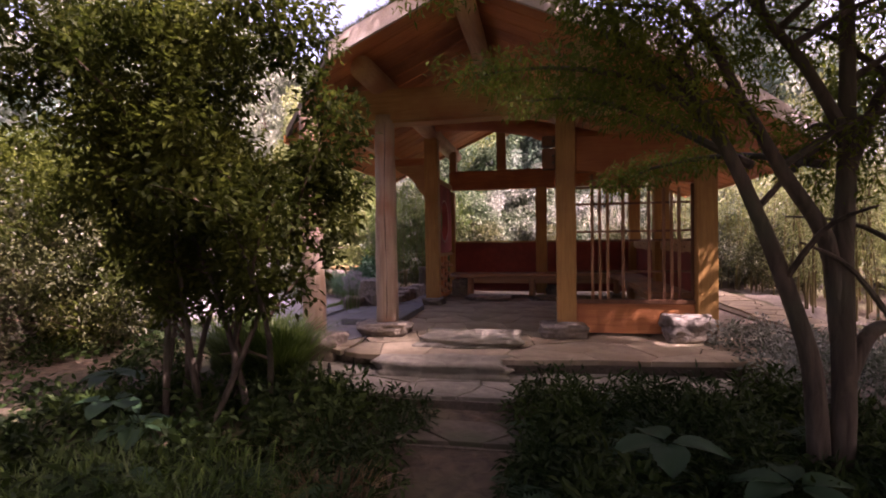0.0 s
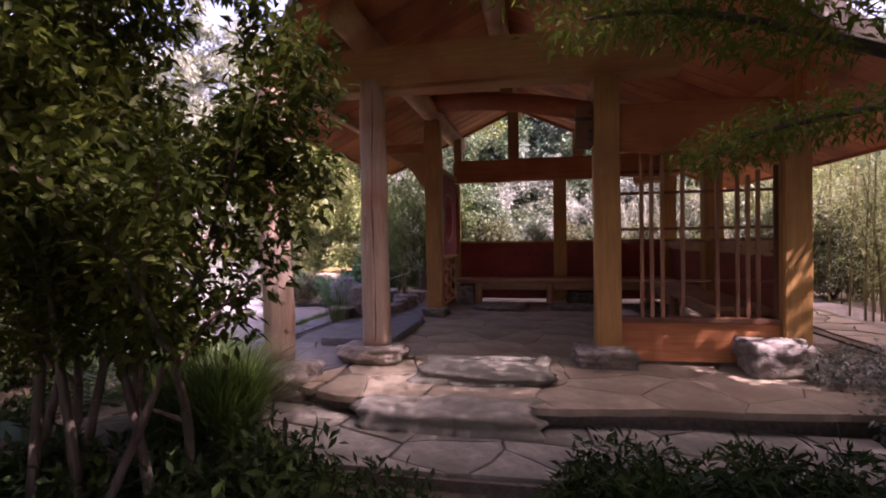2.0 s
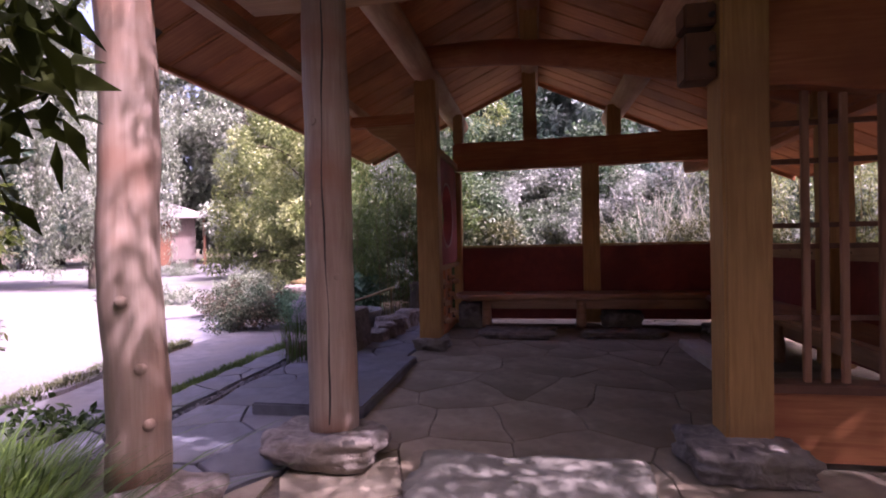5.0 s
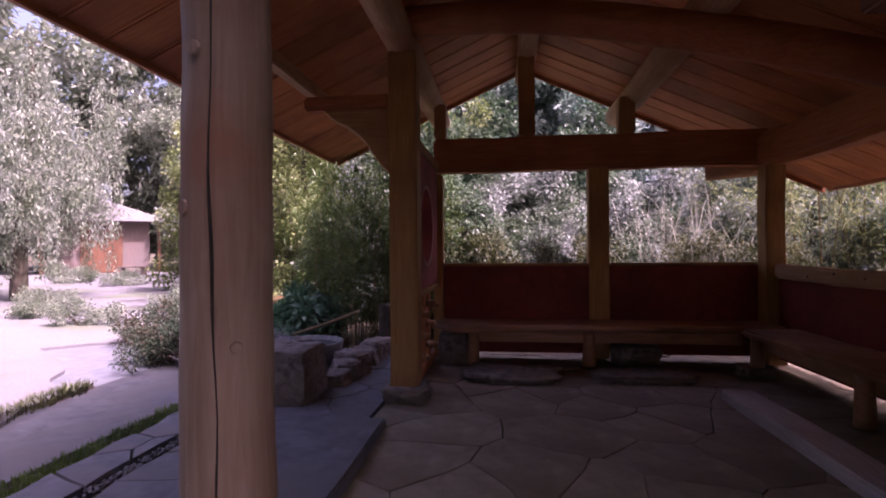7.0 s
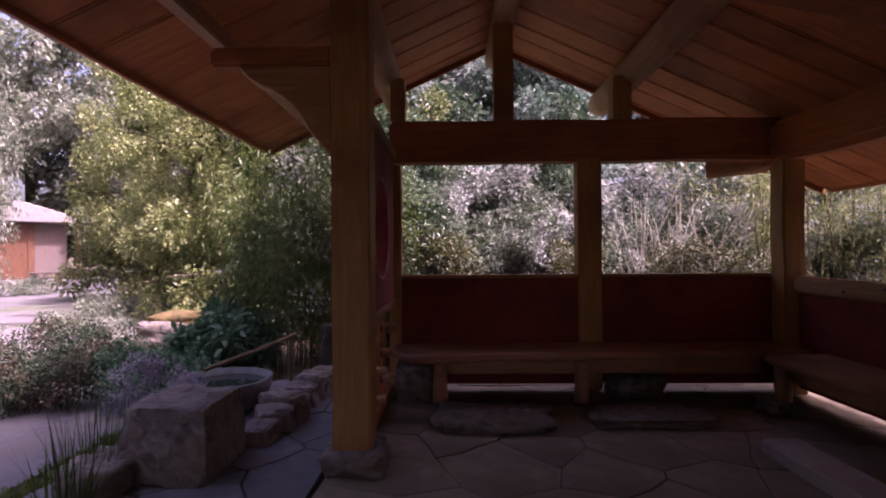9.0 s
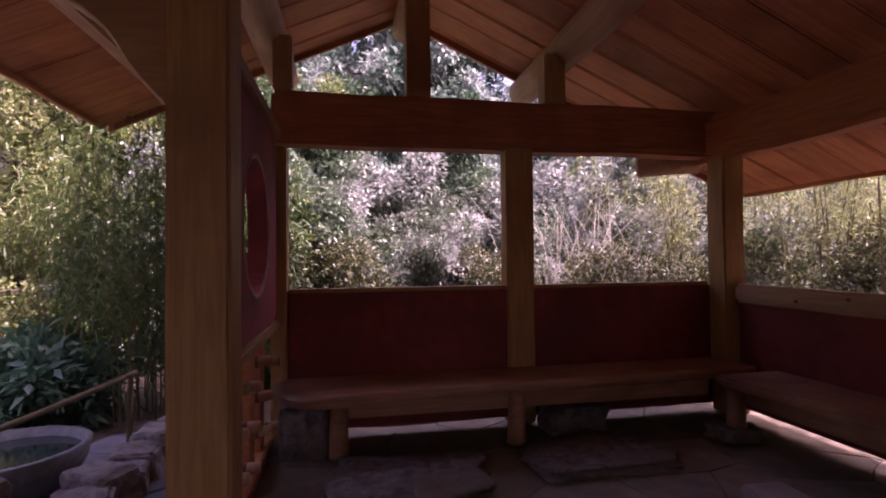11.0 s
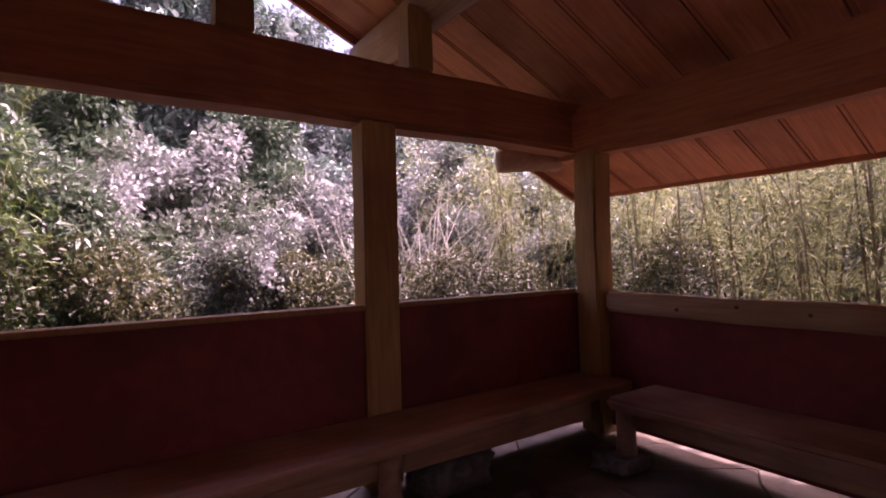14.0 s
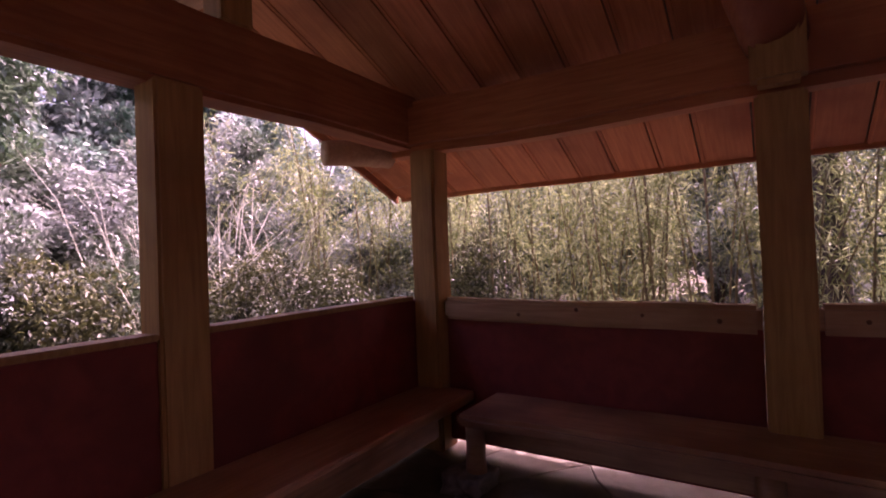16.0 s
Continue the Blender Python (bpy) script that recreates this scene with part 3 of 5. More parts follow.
beam("dark timber outrigger from the wall post", (-2.68, 9.34, 2.51), (-1.915, 9.48, 2.63), M_BEAMX, 6, 0.02)
for lab, x0, x1, y0, z0, z1 in [("king post on the back beam", -0.76, -0.57, 11.04, 2.6, 3.55), ("short queen post on the back beam", 0.38, 0.56, 11.05, 2.6, 3.02),
                               ("short queen post over the wall end", -1.76, -1.62, 11.05, 2.6, 3.02), ("king post on the bent tie beam", -0.74, -0.56, 9.08, 3.2, 3.56)]:
    beam("squared " + lab, (x0, y0, z0), (x1, y0 + 0.17, z1), M_POST, x0, 0.012, 0.006, "roof_post")


def profile_piece(outline, y0, y1, bevel=0.01):
    """A board cut to the outline (x, z), from y0 to y1."""
    bm = bmesh.new()
    a = [bm.verts.new((x, y0, z)) for x, z in outline]
    b = [bm.verts.new((x, y1, z)) for x, z in outline]
    k = len(a)
    bm.faces.new(a)
    bm.faces.new(b[::-1])
    for j in range(k):
        bm.faces.new((a[(j + 1) % k], a[j], b[j], b[(j + 1) % k]))
    bmesh.ops.recalc_face_normals(bm, faces=bm.faces[:])
    if bevel:
        bmesh.ops.bevel(bm, geom=[e for e in bm.edges if abs(e.verts[0].co.y - e.verts[1].co.y) < 1e-6], offset=bevel, segments=1, affect="EDGES")
    return bm


brace = thing("curved_brace", "carved curved bracket under the outrigger", "brace")
arc = [(p.x, p.z) for p in curve_points([(-2.5, 0, 2.5), (-2.42, 0, 2.415), (-2.27, 0, 2.34), (-2.14, 0, 2.23), (-2.05, 0, 2.085), (-1.915, 0, 1.93)], 18)]
part("timber", profile_piece([(-2.5, 2.508), (-1.915, 2.508)] + arc[::-1], 9.35, 9.46), M_PALEX, brace)
head = thing("beam", "broad red timber with a bowed lower edge over the lattice", "beam", (0, 0, 0), "roof timbers")
low_edge = [(0.528 + 1.304 * i / 12, 1.93 - 0.17 * (i / 12) ** 1.3 + 0.008 * math.sin(i * 1.1)) for i in range(13)]
part("timber", profile_piece(low_edge + [(1.832, 2.34), (0.528, 2.36)], 6.66, 6.78, 0.012), M_BEAMX, head)
capital = thing("bracket_block", "pale timber block carrying the log tie beam", "bracket")
part("timber", rough_box((1.7, 8.68, 2.15), (1.845, 8.91, 2.85), 0.03), M_POST, capital)

# two dark blocks bolted to the squared post
blocks = thing("bracket_blocks", "two dark wooden blocks bolted to the post", "bracket")
part("upper_block", rough_box((0.14, 6.64, 2.25), (0.295, 6.8, 2.37), 0.01), M_DARKWOOD, blocks)
part("lower_block", rough_box((0.14, 6.64, 1.98), (0.295, 6.8, 2.22), 0.01), M_DARKWOOD, blocks)
for kz in (2.05, 2.13, 2.3):
    part("bolt", tube([(0.27, 6.64, kz), (0.27, 6.62, kz)], [0.016, 0.012], 8), M_IRON, blocks)


# ---- roof ----
FRONT, BACK, LEFT, RIGHT = 5.68, 12.2, -3.36, 3.24


def roof_front(x):
    """Where the boards begin: the front edge is cut back towards the eaves."""
    if x < -2.08:
        return FRONT + 1.35 * (-2.08 - x) / 1.25
    return FRONT + max(0, (x - 1.3) * 0.48)


def soffit():
    """Boards laid down the slope, side by side along the ridge, with open joints."""
    bm = bmesh.new()
    rnd = random.Random(4)
    for side, ends in ((-1, (RIDGE_X - 0.02, LEFT)), (1, (RIDGE_X + 0.02, RIGHT))):
        y = FRONT - 0.3
        while y < BACK:
            w = rnd.uniform(0.29, 0.36)
            y0, y1 = y + 0.005, min(y + w - 0.007, BACK)
            y += w
            lift = rnd.uniform(0, 0.006)
            xs = [ends[0] + (ends[1] - ends[0]) * i / 12 for i in range(13)]
            xs = [x for x in xs if roof_front(x) < y1 - 0.03]
            if len(xs) < 2:
                continue
            low, high = [], []
            for x in xs:
                f = max(y0, roof_front(x))
                z = roof_z(x) + lift
                low.append((bm.verts.new((x, f, z)), bm.verts.new((x, y1, z))))
                high.append((bm.verts.new((x, f, z + 0.03)), bm.verts.new((x, y1, z + 0.03))))
            for i in range(len(xs) - 1):
                bm.faces.new((low[i][0], low[i + 1][0], low[i + 1][1], low[i][1]))
                bm.faces.new((high[i][1], high[i + 1][1], high[i + 1][0], high[i][0]))
                bm.faces.new((low[i][0], high[i][0], high[i + 1][0], low[i + 1][0]))
                bm.faces.new((low[i][1], low[i + 1][1], high[i + 1][1], high[i][1]))
            for i in (0, -1):
                bm.faces.new((low[i][0], low[i][1], high[i][1], high[i][0]))
            # thin raised strip beside the joint
            bx = [x for x in xs if roof_front(x) < y1 - 0.06]
            if len(bx) > 1:
                strip = [[bm.verts.new((x, yy, roof_z(x) + lift + dz)) for yy, dz in ((y1 - 0.03, 0.002), (y1 - 0.026, -0.008), (y1 - 0.012, -0.008), (y1 - 0.008, 0.002))] for x in bx]
                for r0, r1 in zip(strip, strip[1:]):
                    for j in range(3):
                        bm.faces.new((r0[j], r0[j + 1], r1[j + 1], r1[j]))
    bmesh.ops.recalc_face_normals(bm, faces=bm.faces[:])
    return bm


tagged(part("ceiling", soffit(), M_BOARD, None), "wide reddish-brown ceiling boards with dark joints", "ceiling", kind="structure")


def roof_skin():
    """The covering above the boards: a thick shaggy slab with a torn lower edge."""
    bm = bmesh.new()
    for side, e in ((-1, LEFT), (1, RIGHT)):
        xs = [RIDGE_X + (e - RIDGE_X) * i / 20 for i in range(21)]
        rows = []
        for x in xs:
            f = roof_front(x) - 0.03
            row = []
            for j in range(31):
                y = f + (BACK + 0.03 - f) * j / 30
                row.append((x, y))
            rows.append(row)
        top = [[bm.verts.new((x, y, roof_z(x) + 0.16 + 0.02 * noise.noise((x * 3, y * 3, 0)))) for x, y in r] for r in rows]
        bot = [[bm.verts.new((x, y, roof_z(x) + 0.042)) for x, y in r] for r in rows]
        for i in range(20):
            for j in range(30):
                bm.faces.new((top[i][j], top[i + 1][j], top[i + 1][j + 1], top[i][j + 1]))
                bm.faces.new((bot[i][j], bot[i][j + 1], bot[i + 1][j + 1], bot[i + 1][j]))
            bm.faces.new((top[i][0], bot[i][0], bot[i + 1][0], top[i + 1][0]))
            bm.faces.new((top[i][30], top[i + 1][30], bot[i + 1][30], bot[i][30]))
        for j in range(30):
            bm.faces.new((top[20][j], bot[20][j], bot[20][j + 1], top[20][j + 1]))
    bmesh.ops.recalc_face_normals(bm, faces=bm.faces[:])
    return bm


roof = tagged(part("roof", roof_skin(), M_SHINGLE, None), "thick weathered shingle roof with moss", "roof", kind="structure")


def slope_strip(x0, x1, y0, y1, z_off0, z_off1, material, name, label):
    """A trim board that follows the roof's slope."""
    bm = bmesh.new()
    k = 10
    rows = []
    for i in range(k + 1):
        x = x0 + (x1 - x0) * i / k
        f = roof_front(x) if y0 is None else 0
        a, b = (f + y1[0], f + y1[1]) if y0 is None else (y0, y1)
        z = roof_z(x)
        rows.append([bm.verts.new(p) for p in ((x, a, z + z_off0), (x, b, z + z_off0), (x, b, z + z_off1), (x, a, z + z_off1))])
    for r0, r1 in zip(rows, rows[1:]):
        for j in range(4):
            bm.faces.new((r0[j], r0[(j + 1) % 4], r1[(j + 1) % 4], r1[j]))
    bm.faces.new(rows[0])
    bm.faces.new(rows[-1][::-1])
    bmesh.ops.recalc_face_normals(bm, faces=bm.faces[:])
    return tagged(part(name, bm, material, None), label, "trim", kind="structure")


slope_strip(RIDGE_X, -2.1, None, (-0.075, -0.034), -0.05, 0.14, M_BARGE, "trim", "weathered grey barge board of the gable")
slope_strip(RIDGE_X, RIGHT, None, (-0.075, -0.034), -0.05, 0.14, M_BARGE, "trim", "weathered grey barge board of the gable")
slope_strip(RIDGE_X, LEFT, BACK + 0.034, BACK + 0.07, -0.05, 0.12, M_BEAMX, "trim", "dark rear barge board")
slope_strip(RIDGE_X, RIGHT, BACK + 0.034, BACK + 0.07, -0.05, 0.12, M_BEAMX, "trim", "dark rear barge board")
for nm, x, y0 in (("left", LEFT, 7.05), ("right", RIGHT, 6.62)):
    s = 1 if nm == "right" else -1
    tagged(part("trim", rough_box((min(x, x + s * 0.05) + s * 0.004, y0, roof_z(x) - 0.035), (max(x, x + s * 0.05) + s * 0.004, BACK, roof_z(x) + 0.08), 0.008, 8, 0.01, 3), M_BEAMY, None),
           "red-brown eave board along the roof edge", "trim", kind="structure")

# ---- walls ----
for lab, x0, x1 in (("dark red wall panel beside the middle post", -1.652, 0.026), ("dark red wall panel towards the corner", 0.26, 1.834)):
    w = tagged(part("wall_north", rough_box((x0, 11.045, 0.075), (x1 if x1 < 1 else 2.03, 11.13, 1.085), 0.004), M_PANEL, None), lab, "wall", kind="structure")
    tagged(part("trim", rough_box((x0, 11.028, 1.088), (x1, 11.15, 1.117), 0.006), M_POST, None), "thin pale cap rail on the wall panel", "trim", kind="structure")
for lab, y0, y1 in (("dark red side wall panel by the corner", 8.905, 10.826), ("dark red side wall panel by the lattice", 6.825, 8.676)):
    tagged(part("wall_east", rough_box((1.95, y0, 0.09), (2.03, y1, 0.96), 0.004), M_PANEL, None), lab, "wall", kind="structure")
    t = thing("rail", "pale wavy timber rail with knots on the side wall", "rail", (0, 0, 0), "side wall rails")
    bm = rough_box((1.91, y0, 0.945), (2.05, y1, 1.095), 0.025, 12, 0.03, y0)
    rail_timber = part("timber", bm, M_PALEY, t)
    for k in range(5):
        yy = y0 + (k + 0.5) * (y1 - y0) / 5
        part("knot", tube([(1.913, yy, 1.0 + 0.02 * (k % 3)), (1.902, yy, 1.0 + 0.02 * (k % 3))], [0.014, 0.01], 8), M_KNOT, rail_timber)


def wall_with_round_window():
    """A plastered wall along y with a round opening and a thick reveal."""
    y0, y1, z0, z1, x0, x1 = 9.53, 10.975, 0.905, 2.2, -1.84, -1.72
    cy, cz, r = 10.19, 1.52, 0.385
    bm = bmesh.new()
    k = 40
    rim = []
    for j in range(k):
        w = 2 * math.pi * j / k
        dy, dz = math.cos(w), math.sin(w)
        s = min(((y1 if dy > 0 else y0) - cy) / dy if abs(dy) > 1e-6 else 1e9, ((z1 if dz > 0 else z0) - cz) / dz if abs(dz) > 1e-6 else 1e9)
        rim.append(((cy + r * dy, cz + r * dz), (cy + s * dy, cz + s * dz)))
    vs = {}
    for x in (x0, x1):
        vs[x] = [(bm.verts.new((x, a[0], a[1])), bm.verts.new((x, b[0], b[1]))) for a, b in rim]
    for j in range(k):
        n = (j + 1) % k
        for x in (x0, x1):
            bm.faces.new((vs[x][j][0], vs[x][n][0], vs[x][n][1], vs[x][j][1]))
        bm.faces.new((vs[x0][j][0], vs[x1][j][0], vs[x1][n][0], vs[x0][n][0]))
        bm.faces.new((vs[x0][j][1], vs[x0][n][1], vs[x1][n][1], vs[x1][j][1]))
    bmesh.ops.recalc_face_normals(bm, faces=bm.faces[:])
    return bm


tagged(part("wall_west", wall_with_round_window(), M_PLASTER, None), "red plaster wall with a round window opening", "wall", kind="structure")
M_RIM = mat("worn_plaster_rim", (0.32, 0.17, 0.13), (0.46, 0.3, 0.25), 9, 0.85, 0.3, (1, 1, 1), (0.28, 0.09, 0.07), 2.5, bump_dist=0.004)


def worn_rim(cy, cz, r, k=56, sides=8):
    """A rounded plaster lip round the opening."""
    bm = bmesh.new()
    rings = []
    for i in range(k):
        w = 2 * math.pi * i / k
        fat = 0.016 + 0.004 * noise.noise((math.cos(w) * 2, math.sin(w) * 2, 0))
        rings.append([bm.verts.new((-1.722 + 0.6 * fat * math.sin(a), cy + (r + fat * math.cos(a)) * math.cos(w), cz + (r + fat * math.cos(a)) * math.sin(w))) for a in [2 * math.pi * j / sides for j in range(sides)]])
    for i in range(k):
        a, b = rings[i], rings[(i + 1) % k]
        for j in range(sides):
            bm.faces.new((a[j], b[j], b[(j + 1) % sides], a[(j + 1) % sides]))
    bmesh.ops.recalc_face_normals(bm, faces=bm.faces[:])
    return bm


tagged(part("trim", worn_rim(10.19, 1.52, 0.4), M_RIM, None, smooth=True), "worn pale plaster rim of the round window", "trim", kind="structure")
for z0, z1, lab in ((0.845, 0.9, "timber rail under the round window"), (2.205, 2.29, "timber rail over the round window")):
    t = thing("rail", lab, "rail", (0, 0, 0), "window wall rails")
    part("timber", rough_box((-1.9, 9.53, z0), (-1.69, 10.975, z1), 0.01, 5, 0.006, z0), M_POST, t)
# turned wooden rungs under the rail
rack = thing("peg_rack", "open rack of upright boards with round wooden pegs", "rack")
for k, yy in enumerate((9.54, 9.9, 10.26, 10.62)):
    part("upright", rough_box((-1.83, yy, 0.1), (-1.775, yy + 0.15, 0.842), 0.006, 4, 0.006, k), M_BEAMY, rack)
    for zz in (0.26, 0.48, 0.7):
        py, pz = yy + 0.25 + 0.012 * math.sin(k * 2.3 + zz * 9), zz - 0.08 * (k % 2)
        peg = part("peg", tube([(-1.87, py, pz), (-1.78, py, pz + 0.004), (-1.7, py, pz + 0.008), (-1.69, py, pz + 0.008)], [0.03, 0.033, 0.032, 0.025], 14, 0.05, k), M_PALEY, rack, smooth=True)
        part("binding", tube([(-1.79, py, pz), (-1.765, py, pz)], [0.038, 0.038], 12), M_DARKWOOD, peg, "dark cord binding")
part("base_board", rough_box((-1.88, 9.53, 0.02), (-1.74, 10.97, 0.1), 0.01), M_BEAMY, rack)

# ---- lattice beside the entrance ----
tagged(part("wall_south", rough_box((0.528, 6.66, 0.03), (1.832, 6.76, 0.375), 0.006), M_BEAMX, None), "reddish timber panel under the lattice", "wall", kind="structure")
lattice = thing("lattice_window", "dark wooden lattice of thin bars between two posts", "lattice")
part("sill", rough_box((0.528, 6.64, 0.38), (1.832, 6.78, 0.425), 0.006), M_DARKWOOD, lattice)
for x, z0, z1 in ((0.715, 0.425, 1.9), (0.8, 0.425, 1.89), (0.89, 0.425, 1.88), (1.062, 0.425, 1.86), (1.347, 0.425, 1.81), (1.51, 0.425, 1.72), (1.594, 0.425, 1.68), (1.675, 0.425, 1.72)):
    part("upright", rough_box((x - 0.017, 6.69, z0), (x + 0.017, 6.718, z1), 0.004), M_LATTICE, lattice)
for z, x0, x1 in ((0.75, 0.526, 1.834), (1.115, 0.526, 1.834), (1.222, 0.526, 1.834), (1.55, 0.526, 1.834), (1.745, 0.526, 1.42)):
    part("crossbar", rough_box((x0, 6.719, z - 0.013), (x1, 6.742, z + 0.013), 0.003), M_DARKWOOD, lattice)
part("frame_edge", rough_box((1.8, 6.69, 0.425), (1.834, 6.718, 1.755), 0.004), M_DARKWOOD, lattice)

# ---- benches ----
bench = thing("bench", "long slab bench with a natural edge along the back wall", "bench", (0, 0, 0), "benches")


def slab(lo, hi, axis, wave, seed):
    """A thick plank with one wavy, rounded front edge."""
    bm = rough_box(lo, hi, 0.025, 16, 0.0, seed)
    for v in bm.verts:
        s = v.co[axis]
        o = 1 - axis
        front = hi[o] - v.co[o] if hi[o] - lo[o] else 0
        f = front / (hi[o] - lo[o])
        v.co[o] += wave * f * noise.noise((s * 1.7, seed, 0))
        v.co.z += 0.006 * noise.noise((s * 2.1, seed + 3, 0))
    return bm




def bench_slab():
    """The long seat: a thick plank with a rounded end and an uneven natural front edge."""
    ctrl = [(-1.7, 11.02), (-1.735, 10.87), (-1.66, 10.62), (-1.54, 10.46), (-1.38, 10.42), (-1.1, 10.46), (-0.6, 10.52), (0.2, 10.55), (1.0, 10.58), (1.9, 10.6)]
    front = [(p.x, p.y) for p in curve_points([(x, y, 0) for x, y in ctrl], 60)]
    bm = bmesh.new()
    rings = []
    for inset, z in ((0.035, 0.395), (0.008, 0.405), (0.0, 0.425), (0.002, 0.45), (0.014, 0.464), (0.035, 0.47)):
        ring = []
        for x, y in front:
            d = Vector((0.3 - x, 11.0 - y)).normalized() * inset
            ring.append(bm.verts.new((x + d.x * (1 if x < -1.3 else 0), y + d.y, z + 0.006 * noise.noise((x * 2.1, 3, z * 9)))))
        ring += [bm.verts.new((1.9, 11.02, z)), bm.verts.new((-1.2, 11.02, z))]
        rings.append(ring)
    k = len(rings[0])
    for a, b in zip(rings, rings[1:]):
        for j in range(k):
            bm.faces.new((a[j], a[(j + 1) % k], b[(j + 1) % k], b[j]))
    bm.faces.new(rings[0][::-1])
    bm.faces.new(rings[-1])
    bmesh.ops.recalc_face_normals(bm, faces=bm.faces[:])
    return bm


part("seat", bench_slab(), M_BENCH, bench)
part("apron", rough_box((-1.22, 10.62, 0.27), (1.5, 10.68, 0.396), 0.012, 8, 0.01, 2), M_BENCH, bench)
for x in (-1.28, -0.05):
    part("leg", tube([(x, 10.62, 0.03 + 0.06 * i) for i in range(7)], [0.07, 0.066, 0.064, 0.062, 0.06, 0.06, 0.062], 12, 0.08, x), M_BENCH, bench, smooth=True)
side_bench = thing("bench", "slab bench along the open side wall", "bench", (0, 0, 0), "benches")
part("seat", slab((1.42, 7.0, 0.398), (1.94, 10.45, 0.472), 1, 0.05, 5), M_BENCHY, side_bench)
part("apron", rough_box((1.55, 7.1, 0.27), (1.63, 10.38, 0.394), 0.012, 8, 0.01, 6), M_BENCHY, side_bench)
for y in (7.4, 8.9, 10.38):
    part("leg", tube([(1.52, y, 0.03 + 0.06 * i) for i in range(7)], [0.07, 0.066, 0.064, 0.062, 0.06, 0.06, 0.062], 12, 0.08, y), M_BENCHY, side_bench, smooth=True)
for lab, at, dim, sd in (("low flat stone before the bench", (-0.85, 10.2, -0.01), (0.9, 0.55, 0.09), 31), ("low flat stone before the bench", (0.4, 10.25, -0.01), (0.95, 0.5, 0.08), 32),
                         ("dark rounded stone under the bench", (0.5, 10.9, 0), (0.5, 0.3, 0.22), 33), ("dark stone under the bench end", (-1.52, 10.86, 0), (0.34, 0.4, 0.36), 34)):
    t = thing("stone", lab, "stone", at, "stones under the bench")
    part("rock", rock(dim, sd), M_ROCK, t, smooth=True)
kerb = thing("stone_kerb", "long low stone kerb on the pavilion floor", "kerb")
part("stone", rough_box((0.87, 7.6, -0.02), (1.12, 9.62, 0.085), 0.012, 8, 0.012, 3), M_BARGE, kerb)

# ---- stones at the entrance ----
for nm, lab, at, dim, sd in (("threshold_stone", "long flat threshold stone with dappled light", (-0.68, 6.12, -0.03), (1.1, 0.66, 0.13), 41),
                             ("step_stone", "broad rough step stone at the terrace edge", (-0.86, 5.33, -0.2), (1.32, 0.44, 0.21), 42),
                             ("terrace_slab", "raised flat slab along the open side", (-2.2, 7.95, -0.03), (0.8, 1.35, 0.1), 44)):
    t = thing(nm, lab, "stone", at)
    if nm == "terrace_slab":
        part("rock", rough_box((-0.42, -0.85, -0.02), (0.4, 0.74, 0.1), 0.012, 6, 0.03, 5), M_FLAGBLUE, t)
    else:
        part("rock", rock(dim, sd), M_TIER, t, smooth=True)

# ---- water basin corner ----
block = thing("stone_block", "tall rough-hewn stone block with a flat top", "stone", (-2.85, 9.38, -0.03))
part("rock", hewn_block((0.56, 0.6, 0.47), 51), M_ROCK, block)
t = thing("stone", "low boulder leaning on the stone block", "stone", (-3.18, 9.1, -0.03), "rough edging stones")
part("rock", rock((0.36, 0.4, 0.2), 52), M_ROCK, t, smooth=True)
for i in range(8):
    t = thing("stone", "rough grey edging stone by the basin", "stone", (-2.56 + 0.01 * i + 0.03 * (i % 2), 9.8 + 0.22 * i, -0.03), "rough edging stones")
    part("rock", hewn_block((0.24 + 0.05 * (i % 3), 0.25, 0.15 + 0.05 * ((i * 7) % 3)), 60 + i), M_ROCK, t)
    t.rotation_euler = (0, 0, 0.5 * math.sin(i * 2.3))
bowl = thing("water_basin", "round grey stone bowl filled with water", "basin", (-3.15, 10.5, -0.03))
bm = bmesh.new()
prof = [(0.2, 0.0), (0.33, 0.08), (0.4, 0.2), (0.42, 0.3), (0.39, 0.305), (0.36, 0.22), (0.0, 0.21)]
rings = [[bm.verts.new((r * math.cos(2 * math.pi * j / 28), r * math.sin(2 * math.pi * j / 28), z)) for j in range(28)] for r, z in prof[:-1]]
for a, b in zip(rings, rings[1:]):
    for j in range(28):
        bm.faces.new((a[j], a[(j + 1) % 28], b[(j + 1) % 28], b[j]))
bm.faces.new(rings[0][::-1])
part("bowl", bm, M_BOWL, bowl, smooth=True)
M_WATER = bpy.data.materials.new("water")
M_WATER.use_nodes = True
M_WATER.node_tree.nodes["Principled BSDF"].inputs["Base Color"].default_value = (0.02, 0.03, 0.03, 1)
M_WATER.node_tree.nodes["Principled BSDF"].inputs["Roughness"].default_value = 0.05
bm = bmesh.new()
bmesh.ops.create_circle(bm, cap_ends=True, radius=0.375, segments=28, matrix=Matrix.Translation((0, 0, 0.25)))
part("water", bm, M_WATER, bowl)
spout = thing("bamboo_spout", "slanting bamboo water spout over the basin", "spout")
part("pipe", tube(curve_points([(-3.3, 10.5, 0.34), (-3.08, 10.9, 0.4), (-2.8, 11.4, 0.5)], 10), [0.019] * 10, 10), M_CULM, spout, smooth=True)
part("rest", tube([(-2.83, 11.35, -0.04), (-2.83, 11.37, 0.49)], [0.02, 0.018], 8), M_CULM, spout)
stump = thing("tree_stump", "dark weathered tree stump at the planting edge", "stump", (-2.5, 11.8, -0.06))
part("trunk", tube([(0, 0, 0), (0.01, 0, 0.25), (0.0, 0.01, 0.5), (0, 0, 0.6)], [0.2, 0.16, 0.15, 0.14], 14, 0.2, 5), M_BARK, stump, smooth=True)
